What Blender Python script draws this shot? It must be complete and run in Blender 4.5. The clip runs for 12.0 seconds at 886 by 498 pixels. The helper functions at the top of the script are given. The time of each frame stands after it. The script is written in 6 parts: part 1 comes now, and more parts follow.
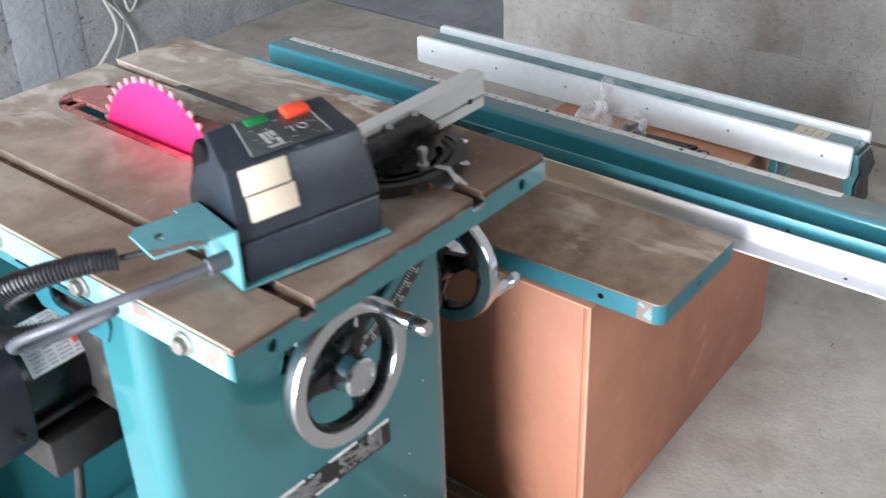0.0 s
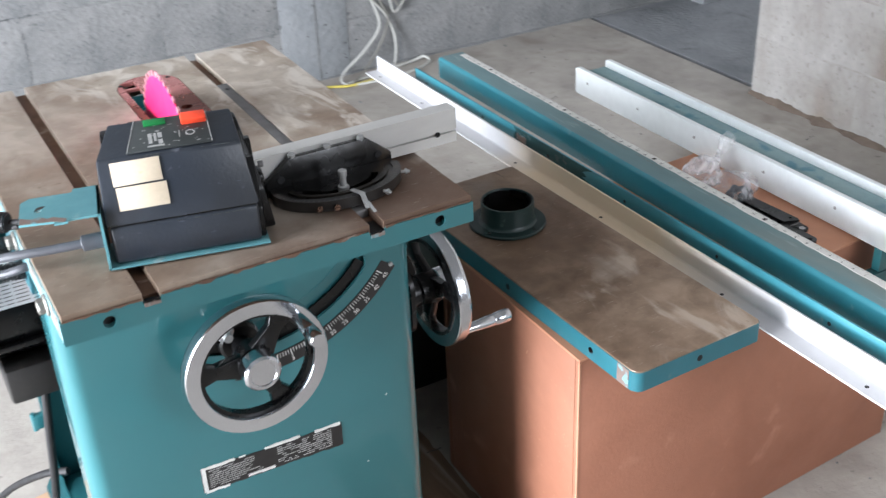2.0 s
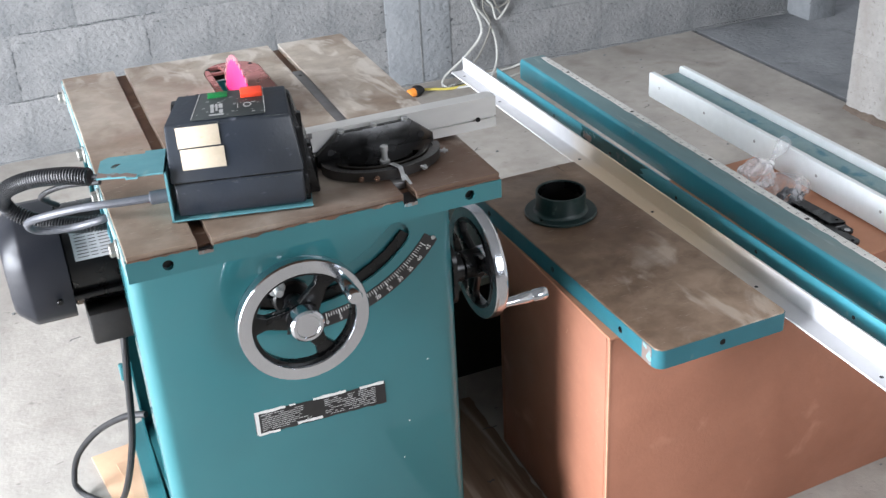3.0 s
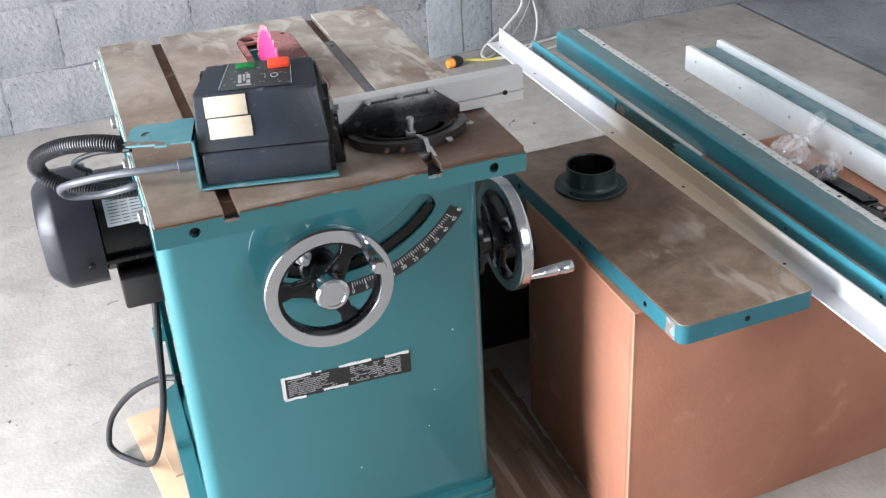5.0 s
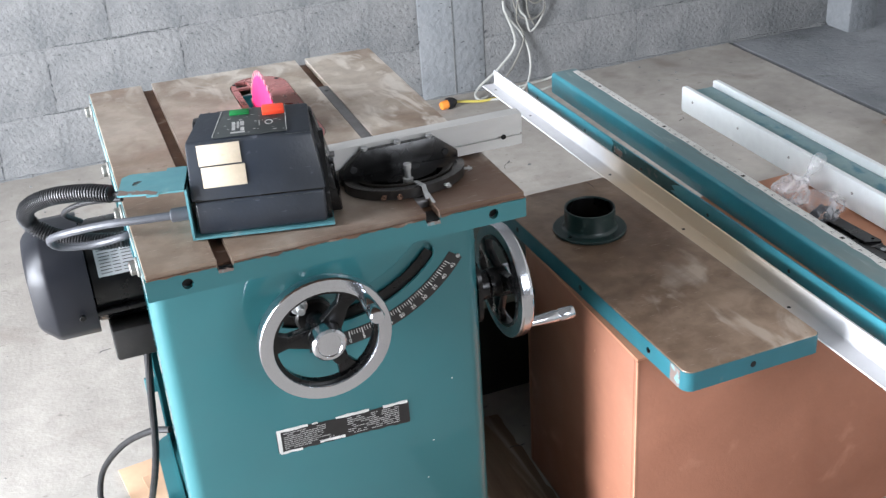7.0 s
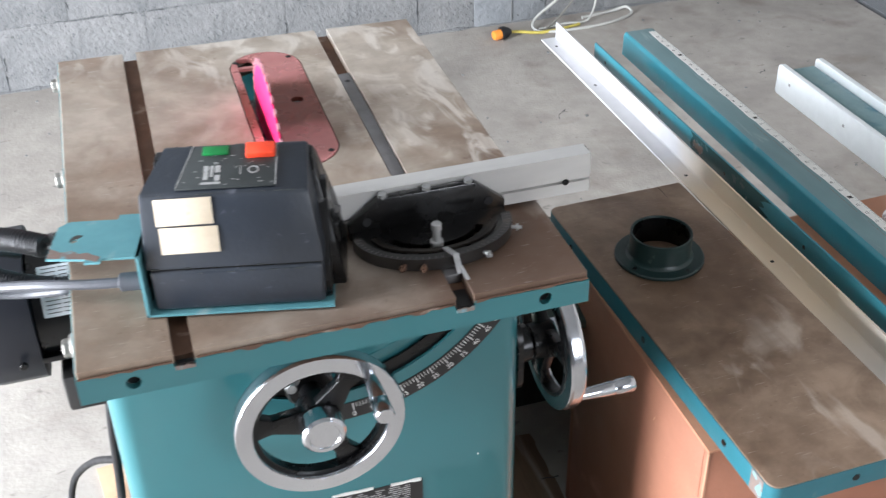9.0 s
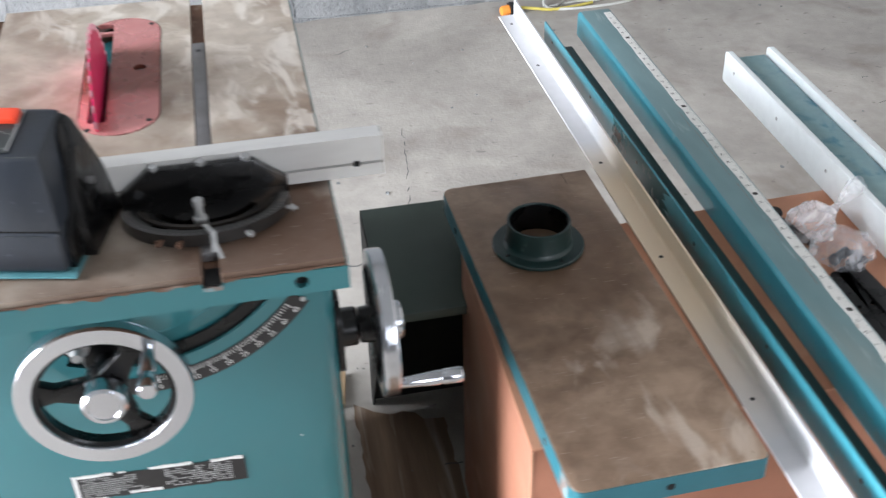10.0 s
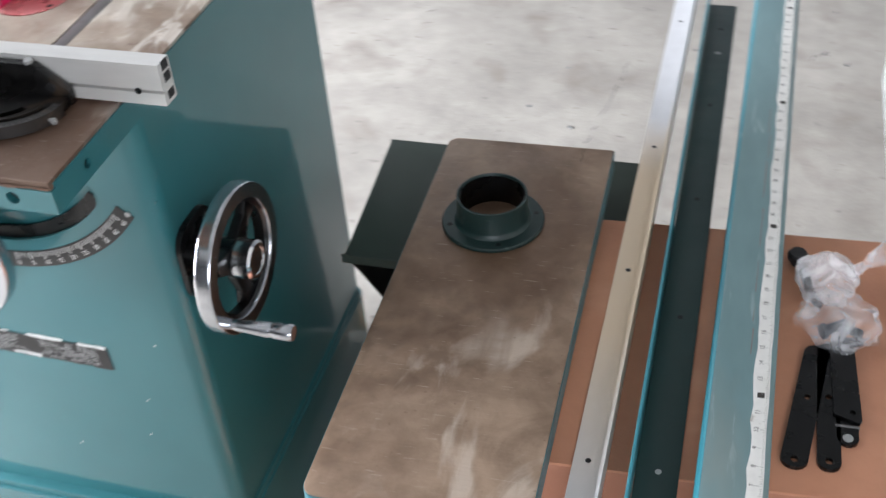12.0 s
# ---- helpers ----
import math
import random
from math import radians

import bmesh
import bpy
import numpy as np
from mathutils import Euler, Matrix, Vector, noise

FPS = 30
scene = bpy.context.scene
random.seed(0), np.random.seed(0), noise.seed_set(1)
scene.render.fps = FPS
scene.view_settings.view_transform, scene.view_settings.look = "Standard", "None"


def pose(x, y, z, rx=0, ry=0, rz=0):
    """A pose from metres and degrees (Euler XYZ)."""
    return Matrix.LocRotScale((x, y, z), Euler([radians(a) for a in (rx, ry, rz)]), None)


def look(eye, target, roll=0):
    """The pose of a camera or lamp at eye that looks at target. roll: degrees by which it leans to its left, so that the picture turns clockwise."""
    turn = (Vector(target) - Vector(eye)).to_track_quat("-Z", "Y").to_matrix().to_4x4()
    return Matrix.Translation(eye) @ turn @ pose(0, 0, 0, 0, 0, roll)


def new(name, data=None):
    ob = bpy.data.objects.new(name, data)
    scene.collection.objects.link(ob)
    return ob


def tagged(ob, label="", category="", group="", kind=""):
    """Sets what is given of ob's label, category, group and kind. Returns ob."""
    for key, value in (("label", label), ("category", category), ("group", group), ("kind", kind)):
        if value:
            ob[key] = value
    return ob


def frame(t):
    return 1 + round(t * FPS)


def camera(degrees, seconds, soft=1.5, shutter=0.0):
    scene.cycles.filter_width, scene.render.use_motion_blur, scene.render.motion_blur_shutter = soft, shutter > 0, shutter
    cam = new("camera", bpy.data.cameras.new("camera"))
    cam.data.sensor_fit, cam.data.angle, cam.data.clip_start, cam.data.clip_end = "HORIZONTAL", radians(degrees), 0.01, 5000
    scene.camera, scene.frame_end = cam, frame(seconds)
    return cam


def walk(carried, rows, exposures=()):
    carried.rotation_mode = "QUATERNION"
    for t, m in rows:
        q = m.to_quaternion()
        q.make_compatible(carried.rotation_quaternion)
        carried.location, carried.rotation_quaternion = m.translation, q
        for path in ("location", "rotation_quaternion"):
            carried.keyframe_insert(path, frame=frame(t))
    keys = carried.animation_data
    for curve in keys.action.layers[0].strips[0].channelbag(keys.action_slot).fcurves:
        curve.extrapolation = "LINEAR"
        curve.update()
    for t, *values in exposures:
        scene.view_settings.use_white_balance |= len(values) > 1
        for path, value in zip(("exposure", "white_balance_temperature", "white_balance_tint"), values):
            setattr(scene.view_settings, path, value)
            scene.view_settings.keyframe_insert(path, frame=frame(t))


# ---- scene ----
cam = camera(43.6, 12.0, soft=1.35, shutter=0.6)
PATH = [
    (0, (0.007, 0.003, 1.538), (1.314, 1.11, 0.506), -2.1),
    (0.5, (0.091, -0.169, 1.545), (1.311, 1.044, 0.525), -2.2),
    (1, (0.216, -0.196, 1.533), (1.35, 1.099, 0.515), -1.0),
    (1.5, (0.343, -0.242, 1.553), (1.331, 1.16, 0.526), -1.2),
    (2, (0.413, -0.377, 1.559), (1.243, 1.149, 0.568), -2.6),
    (2.5, (0.449, -0.519, 1.562), (1.152, 1.09, 0.605), -3.5),
    (3, (0.456, -0.573, 1.574), (1.095, 1.061, 0.614), -3.3),
    (3.5, (0.459, -0.596, 1.577), (1.065, 1.037, 0.594), -3.2),
    (3.7, (0.457, -0.594, 1.578), (1.057, 1.032, 0.580), -3.0),
    (5.3, (0.489, -0.593, 1.581), (1.049, 1.071, 0.564), -3.7),
    (5.5, (0.495, -0.582, 1.575), (1.056, 1.062, 0.583), -3.6),
    (6, (0.484, -0.559, 1.574), (1.081, 1.086, 0.606), -3.3),
    (6.5, (0.477, -0.55, 1.573), (1.082, 1.105, 0.625), -3.4),
    (7, (0.483, -0.556, 1.575), (1.065, 1.11, 0.633), -3.9),
    (7.2, (0.486, -0.556, 1.572), (1.057, 1.111, 0.634), -4.1),
    (8.8, (0.606, -0.194, 1.582), (1.093, 1.442, 0.467), -1.6),
    (9, (0.637, -0.151, 1.588), (1.108, 1.439, 0.47), -1.3),
    (9.5, (0.756, -0.132, 1.567), (1.204, 1.453, 0.433), -0.7),
    (10, (0.981, -0.204, 1.57), (1.281, 1.402, 0.416), -1.6),
    (10.5, (1.159, -0.162, 1.526), (1.38, 1.428, 0.332), -0.4),
    (11, (1.322, -0.078, 1.503), (1.413, 1.484, 0.258), 0.6),
    (11.5, (1.482, -0.019, 1.511), (1.353, 1.509, 0.227), -1.2),
    (12, (1.704, -0.022, 1.532), (1.212, 1.444, 0.264), -5.0),
]
walk(cam, [(t, look(eye, target, roll)) for t, eye, target, roll in PATH],
     [(0, -1.01), (0.5, -0.97), (1.5, -0.85), (3.5, -0.81), (7.0, -0.81), (9.0, -0.70), (10.5, -0.56), (12.0, -0.46)])

# ---- light ----
world = bpy.data.worlds.new("world")
scene.world = world
world.use_nodes = True
sky = world.node_tree.nodes.new("ShaderNodeTexSky")
sky.sky_type, sky.sun_disc = "NISHITA", False
sky.sun_elevation, sky.sun_rotation = radians(48), radians(215)
world.node_tree.links.new(sky.outputs[0], world.node_tree.nodes["Background"].inputs[0])
world.node_tree.nodes["Background"].inputs[1].default_value = 0.10


def area_lamp(name, eye, target, width, height, watts, colour):
    data = bpy.data.lights.new(name, "AREA")
    data.shape, data.size, data.size_y = "RECTANGLE", width, height
    data.energy, data.color = watts, colour
    ob = new(name, data)
    ob.matrix_world = look(eye, target)
    return ob


DAY = (0.92, 0.965, 1.06)
area_lamp("daylight_gate_low", (-2.4, 0.62, 0.72), (1.4, 0.75, 0.6), 1.9, 1.2, 700, DAY)
area_lamp("daylight_gate_high", (-2.4, 0.95, 2.15), (1.4, 0.95, 1.1), 1.3, 1.6, 405, DAY)
# Fill lamp added in front to lift front faces and floor; no window known.
area_lamp("daylight_front_window", (2.5, -3.65, 1.95), (1.8, 0.2, 0.0), 1.5, 1.7, 146, DAY)
area_lamp("daylight_next_room", (6.85, 3.2, 1.55), (3.6, 3.0, 0.0), 2.4, 2.2, 125, DAY)


# ---- materials ----
def rgb(r, g, b):
    f = lambda c: (c / 255 / 12.92) if c <= 10 else ((c / 255 + 0.055) / 1.055) ** 2.4
    return (f(r), f(g), f(b), 1.0)


def mat(name, c1, c2=None, scale=4.0, rough=0.5, metal=0.0, rough2=None, bump=0.0, bump_scale=60.0, c3=None, spots=0.62,
        spot_scale=18.0, spot_soft=0.08, stretch=(1, 1, 1), coat=0.0, vary=0.0, detail=6.0, distortion=0.6, spec=0.5, spot_twist=0.4, fine=0.22, brush=None, flecks=None):
    """Two colours mixed by broad noise, a third in worn spots, a fine bump and uneven gloss."""
    m = bpy.data.materials.new(name)
    m.use_nodes = True
    nt = m.node_tree
    L = nt.links.new
    b = nt.nodes["Principled BSDF"]
    tc = nt.nodes.new("ShaderNodeTexCoord")
    mp = nt.nodes.new("ShaderNodeMapping")
    mp.inputs["Scale"].default_value = stretch
    L(tc.outputs["Object"], mp.inputs[0])

    def nz(s, d, dist=0.0):
        n = nt.nodes.new("ShaderNodeTexNoise")
        n.inputs["Scale"].default_value, n.inputs["Detail"].default_value, n.inputs["Distortion"].default_value = s, d, dist
        L(mp.outputs[0], n.inputs["Vector"])
        return n.outputs[0]

    def ramp(src, a, bb, ca, cb):
        r = nt.nodes.new("ShaderNodeValToRGB")
        r.color_ramp.elements[0].position, r.color_ramp.elements[1].position = a, bb
        r.color_ramp.elements[0].color, r.color_ramp.elements[1].color = ca, cb
        L(src, r.inputs[0])
        return r.outputs[0]

    def mix(fac, ca, cb, mode="MIX"):
        x = nt.nodes.new("ShaderNodeMix")
        x.data_type, x.blend_type = "RGBA", mode
        for sock, v in ((x.inputs[0], fac), (x.inputs[6], ca), (x.inputs[7], cb)):
            if isinstance(v, (int, float, tuple)):
                sock.default_value = v
            else:
                L(v, sock)
        return x.outputs[2]

    c2 = c2 or tuple(min(1, c * 0.82) for c in c1[:3]) + (1,)
    broad = nz(scale, detail, distortion)
    col = ramp(broad, 0.22, 0.78, c1, c2)
    col = mix(fine, col, ramp(nz(scale * 9, 5), 0.3, 0.7, (0.72, 0.72, 0.72, 1), (1, 1, 1, 1)), "MULTIPLY")
    if c3:
        worn = nz(spot_scale, 7, spot_twist)
        col = mix(ramp(worn, spots, spots + spot_soft, (0, 0, 0, 1), (1, 1, 1, 1)), col, c3)
    if flecks:
        tint, long_, across, turn, least, most = flecks
        lie, fleck = nt.nodes.new("ShaderNodeMapping"), nt.nodes.new("ShaderNodeTexNoise")
        lie.inputs["Rotation"].default_value, lie.inputs["Scale"].default_value = (0, 0, radians(turn)), (long_, across, across)
        fleck.inputs["Scale"].default_value, fleck.inputs["Detail"].default_value, fleck.inputs["Distortion"].default_value = 1.0, 4, 0.5
        L(tc.outputs["Object"], lie.inputs[0])
        L(lie.outputs[0], fleck.inputs["Vector"])
        col = mix(ramp(fleck.outputs[0], least, least + 0.06, (0, 0, 0, 1), (most, most, most, 1)), col, tint)
    if vary:
        info = nt.nodes.new("ShaderNodeObjectInfo")
        col = mix(vary, col, ramp(info.outputs["Random"], 0, 1, (0.45, 0.45, 0.45, 1), (1, 1, 1, 1)), "MULTIPLY")
    L(col, b.inputs["Base Color"])
    b.inputs["Metallic"].default_value = metal
    b.inputs["Specular IOR Level"].default_value = spec
    rough2 = rough2 if rough2 is not None else min(1, rough * 1.35)
    mr = nt.nodes.new("ShaderNodeMapRange")
    mr.inputs[1].default_value, mr.inputs[2].default_value = 0.2, 0.8
    mr.inputs[3].default_value, mr.inputs[4].default_value = rough, rough2
    L(nz(scale * 3, 5), mr.inputs[0])
    L(mr.outputs[0], b.inputs["Roughness"])
    if coat:
        b.inputs["Coat Weight"].default_value = coat
        b.inputs["Coat Roughness"].default_value = 0.045
    if bump:
        bp = nt.nodes.new("ShaderNodeBump")
        bp.inputs["Strength"].default_value = 1.0
        bp.inputs["Distance"].default_value = bump
        height = nz(bump_scale, 8, 0.2)
        if brush:
            far = nt.nodes.new("ShaderNodeMapping")
            far.inputs["Rotation"].default_value = (0, 0, radians(brush[1]))
            far.inputs["Scale"].default_value = (brush[0], brush[0] * 0.08, brush[0])
            L(tc.outputs["Object"], far.inputs[0])
            streak = nt.nodes.new("ShaderNodeTexNoise")
            streak.inputs["Scale"].default_value, streak.inputs["Detail"].default_value = 1.0, 4
            L(far.outputs[0], streak.inputs["Vector"])
            add = nt.nodes.new("ShaderNodeMath")
            add.operation = "MULTIPLY_ADD"
            add.inputs[1].default_value = brush[2]
            L(streak.outputs[0], add.inputs[0])
            L(height, add.inputs[2])
            height = add.outputs[0]
        L(height, bp.inputs["Height"])
        L(bp.outputs[0], b.inputs["Normal"])
    return m


TEAL = mat("teal_enamel", rgb(46, 108, 113), rgb(40, 98, 103), 2.0, 0.42, rough2=0.52, coat=0.9, spec=0.25, fine=0.08, detail=3.0, distortion=0.0)
TEAL_BRIGHT = mat("teal_rail_enamel", rgb(44, 108, 119), rgb(36, 92, 102), 5, 0.25, rough2=0.5, bump=0.0003, c3=rgb(84, 112, 114), spots=0.72, spot_scale=25)
# Clean teal, brightened in colour for rail sides that face the light.
RAIL = mat("clean_lit_teal_enamel", rgb(56, 136, 149), rgb(47, 119, 132), 5, 0.3, rough2=0.45, coat=0.6, bump=0.0002, c3=rgb(100, 144, 150), spots=0.66, spot_scale=25)
TEAL_DUSTY = mat("dusty_teal_enamel", rgb(120, 144, 146), rgb(96, 126, 130), 5, 0.35, rough2=0.6, bump=0.0003, c3=rgb(132, 128, 118), spots=0.56, spot_scale=7, spot_soft=0.25, stretch=(1, 0.3, 1), fine=0.45, flecks=(rgb(168, 182, 184), 60, 8, 0, 0.62, 0.3))
# Darker green that puts the angle bar's shade into its flat leg.
TEAL_SHADED = mat("shaded_teal_enamel", rgb(31, 58, 55), rgb(24, 47, 45), 4, 0.35, rough2=0.55, bump=0.0003)
def iron_material(name, grey, brown, pale, rust, pale_from, rust_from, rough, swirl, seed):
    """Cast iron: grey to brown stain, pale rubbed swirls in places, rust brown towards one corner, fine grinding lines."""
    m = bpy.data.materials.new(name)
    m.use_nodes = True
    nt = m.node_tree
    L, b = nt.links.new, nt.nodes["Principled BSDF"]
    tc = nt.nodes.new("ShaderNodeTexCoord")

    def noise_at(scale, detail, dist=0.0, stretch=(1, 1, 1), turn=0.0, rough_=0.55):
        mp = nt.nodes.new("ShaderNodeMapping")
        mp.inputs["Location"].default_value = (seed, seed * 0.7, 0)
        mp.inputs["Rotation"].default_value, mp.inputs["Scale"].default_value = (0, 0, radians(turn)), stretch
        n = nt.nodes.new("ShaderNodeTexNoise")
        n.inputs["Scale"].default_value, n.inputs["Detail"].default_value, n.inputs["Distortion"].default_value, n.inputs["Roughness"].default_value = scale, detail, dist, rough_
        L(tc.outputs["Object"], mp.inputs[0])
        L(mp.outputs[0], n.inputs["Vector"])
        return n.outputs[0]

    def calc(op, x, y, z=None):
        k = nt.nodes.new("ShaderNodeMath")
        k.operation = op
        for sock, v in zip(k.inputs, (x, y, z)):
            if v is None:
                continue
            if isinstance(v, (int, float)):
                sock.default_value = v
            else:
                L(v, sock)
        return k.outputs[0]

    def span(v, lo_, hi_, a=0.0, c=1.0):
        k = nt.nodes.new("ShaderNodeMapRange")
        k.interpolation_type = "SMOOTHSTEP"
        for idx, w in enumerate((lo_, hi_, a, c)):
            k.inputs[idx + 1].default_value = w
        L(v, k.inputs[0])
        return k.outputs[0]

    def mix(fac, ca, cb, mode="MIX"):
        x = nt.nodes.new("ShaderNodeMix")
        x.data_type, x.blend_type = "RGBA", mode
        for sock, v in ((x.inputs[0], fac), (x.inputs[6], ca), (x.inputs[7], cb)):
            if isinstance(v, (int, float, tuple)):
                sock.default_value = v
            else:
                L(v, sock)
        return x.outputs[2]

    sep = nt.nodes.new("ShaderNodeSeparateXYZ")
    L(tc.outputs["Object"], sep.inputs[0])
    X, Y = sep.outputs[0], sep.outputs[1]
    col = mix(span(noise_at(3.2, 7, 0.4), 0.36, 0.64), grey, brown)
    col = mix(span(noise_at(9, 5, 0.9), 0.50, 0.68, 0.0, 0.5), col, brown)
    col = mix(0.5, col, mix(span(noise_at(28, 6, 0.3), 0.35, 0.65), (0.72, 0.70, 0.68, 1), (1.12, 1.12, 1.12, 1)), "MULTIPLY")
    # rust brown, gathered at one corner
    lean = calc("ADD", calc("MULTIPLY", X, rust_from[0]), calc("MULTIPLY", Y, rust_from[1]))
    worn = calc("ADD", calc("ADD", lean, rust_from[2]), calc("MULTIPLY", noise_at(5, 6, 0.5), 0.9))
    col = mix(span(worn, 0.45, 0.95, 0.0, 0.85), col, rust)
    # pale swirls where the surface was wiped; the wing's also hold painted sheen
    lean = calc("ADD", calc("MULTIPLY", X, pale_from[0]), calc("MULTIPLY", Y, pale_from[1]))
    where = span(calc("ADD", calc("ADD", lean, pale_from[2]), noise_at(4.5, 3)), 0.45, 0.8)
    wipes = span(noise_at(swirl, 4, 1.6, (1, 0.55, 1), 25, 0.5), 0.47, 0.62)
    wipes = calc("MULTIPLY", wipes, span(noise_at(60, 4, 0, (1, 0.12, 1), 40), 0.3, 0.6, 0.55, 1.0))
    col = mix(calc("MULTIPLY", calc("MULTIPLY", where, wipes), 0.68), col, pale)
    # short scratches
    scr = span(noise_at(1, 3, 0.1, (34, 420, 34), 24), 0.66, 0.72)
    col = mix(calc("MULTIPLY", scr, 0.28), col, pale)
    dark = span(noise_at(90, 3), 0.68, 0.76)
    col = mix(calc("MULTIPLY", dark, 0.35), col, rust)
    L(col, b.inputs["Base Color"])
    b.inputs["Metallic"].default_value, b.inputs["Specular IOR Level"].default_value = 0.25, 0.38
    L(span(noise_at(9, 6, 0.5), 0.3, 0.7, rough, rough + 0.22), b.inputs["Roughness"])
    bp = nt.nodes.new("ShaderNodeBump")
    bp.inputs["Distance"].default_value = 0.0004
    L(calc("ADD", noise_at(120, 7), calc("MULTIPLY", noise_at(1, 4, 0, (22, 280, 22), 8), 0.5)), bp.inputs["Height"])
    L(bp.outputs[0], b.inputs["Normal"])
    return m


IRON = iron_material("stained_cast_iron", rgb(188, 177, 163), rgb(140, 121, 105), rgb(228, 221, 211), rgb(86, 58, 42), (1.0, 1.1, 0.06), (1.6, -1.8, -0.38), 0.36, 15, 1.3)
# The wing's front is paler from wiping and from sheen put into the colour.
IRON_WING = iron_material("oxidised_cast_iron", rgb(170, 146, 125), rgb(114, 92, 75), rgb(212, 197, 182), rgb(92, 68, 52), (0.6, -1.5, 0.45), (0.0, 0.6, -0.20), 0.30, 9, 4.1)
CRATE = mat("brown_hardboard", rgb(176, 120, 95), rgb(150, 98, 75), 4, 0.5, rough2=0.75, bump=0.0004, bump_scale=150, c3=rgb(186, 134, 109), spots=0.64, spot_scale=10, spot_soft=0.15)
CONCRETE = mat("dusty_concrete_floor", rgb(186, 180, 171), rgb(144, 138, 131), 2.4, 0.85, rough2=0.97, bump=0.0011, bump_scale=90, c3=rgb(128, 118, 109), spots=0.56, spot_scale=5, spot_soft=0.25, distortion=0.9, brush=(70, 10, 0.15), fine=0.5, flecks=(rgb(98, 93, 88), 28, 52, 35, 0.66, 0.5))
CONCRETE_FAR = mat("grey_concrete_slab", rgb(154, 156, 158), rgb(116, 119, 122), 4, 0.7, rough2=0.9, bump=0.006, bump_scale=45, c3=rgb(104, 106, 107), spots=0.58, spot_scale=9, spot_soft=0.2, flecks=(rgb(80, 78, 76), 28, 50, 35, 0.66, 0.5))
BLOCK = mat("grey_concrete_block", rgb(146, 146, 145), rgb(113, 115, 116), 7, 0.9, bump=0.006, bump_scale=70, c3=rgb(86, 88, 90), spots=0.63, spot_scale=75, spot_soft=0.1, vary=0.12, fine=0.6, flecks=(rgb(70, 70, 70), 46, 90, 0, 0.66, 0.6))
MORTAR = mat("rough_mortar", rgb(136, 137, 137), rgb(104, 106, 106), 9, 0.95, bump=0.009, bump_scale=60, fine=0.5)
PLASTER = mat("grey_cast_concrete", rgb(146, 149, 151), rgb(122, 126, 129), 5, 0.85, bump=0.006, bump_scale=40, c3=rgb(88, 91, 94), spots=0.66, spot_scale=45, spot_soft=0.12, fine=0.4)
BLOCK_DIRTY = mat("stained_concrete_block", rgb(192, 190, 186), rgb(148, 142, 135), 4.5, 0.9, bump=0.008, bump_scale=70, c3=rgb(146, 133, 122), spots=0.56, spot_scale=5, spot_soft=0.3, vary=0.04, fine=0.45, flecks=(rgb(120, 114, 108), 70, 70, 0, 0.62, 0.5))
# Kept dark so that the unseen, added walls bounce little light.
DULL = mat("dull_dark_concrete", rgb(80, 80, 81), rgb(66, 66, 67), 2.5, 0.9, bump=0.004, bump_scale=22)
# Grey of the unseen ceiling, set by how much light it should bounce.
CEILING_TONE = mat("ceiling_bounce_grey", rgb(136, 136, 135), rgb(122, 122, 121), 2, 0.9)
WHITE_ALU = mat("white_coated_aluminium", rgb(206, 206, 208), rgb(194, 194, 195), 5, 0.3, rough2=0.5, c3=rgb(190, 182, 165), spots=0.74, spot_scale=20)
HDPE = mat("white_polyethylene", rgb(236, 240, 240), rgb(226, 231, 231), 5, 0.4, rough2=0.55, bump=0.0002)
CHROME = mat("polished_steel", rgb(208, 210, 214), rgb(190, 193, 198), 5, 0.15, metal=1.0, rough2=0.24, fine=0.06)
BLACK = mat("black_paint", rgb(10, 10, 11), rgb(7, 7, 8), 8, 0.2, rough2=0.38, bump=0.0002, spec=0.36)
BLACK_PLASTIC = mat("dusty_black_plastic", rgb(34, 42, 53), rgb(21, 27, 34), 6, 0.30, rough2=0.52, bump=0.0003, bump_scale=200, c3=rgb(92, 95, 104), spots=0.66, spot_scale=70, spot_soft=0.14, spec=0.8, fine=0.5, flecks=(rgb(120, 126, 138), 40, 260, 62, 0.70, 0.4))


# ---- mesh helpers ----
def box(bm, x0, x1, y0, y1, z0, z1, bev=0.0, seg=2):
    vs = [bm.verts.new((x, y, z)) for z in (z0, z1) for y in (y0, y1) for x in (x0, x1)]
    fs = [bm.faces.new([vs[i] for i in q]) for q in ((0, 2, 3, 1), (4, 5, 7, 6), (0, 1, 5, 4), (2, 6, 7, 3), (0, 4, 6, 2), (1, 3, 7, 5))]
    if bev:
        es = {e for f in fs for e in f.edges}
        bmesh.ops.bevel(bm, geom=list(es), offset=bev, segments=seg, profile=0.5, affect="EDGES")
    return bm


def prism(bm, pts, axis, a, b, bev=0.0):
    """A closed outline of 2D points pushed along an axis from a to b. axis x: points are (y, z); y: (x, z); z: (x, y)."""
    def put(p, d):
        return {"x": (d, p[0], p[1]), "y": (p[0], d, p[1]), "z": (p[0], p[1], d)}[axis]
    lo = [bm.verts.new(put(p, a)) for p in pts]
    hi = [bm.verts.new(put(p, b)) for p in pts]
    n = len(pts)
    fs = [bm.faces.new(lo), bm.faces.new(hi[::-1])]
    fs += [bm.faces.new((lo[i], hi[i], hi[(i + 1) % n], lo[(i + 1) % n])) for i in range(n)]
    bmesh.ops.recalc_face_normals(bm, faces=fs)
    if bev:
        bmesh.ops.bevel(bm, geom=list({e for f in fs for e in f.edges}), offset=bev, segments=2, profile=0.5, affect="EDGES")
    return bm


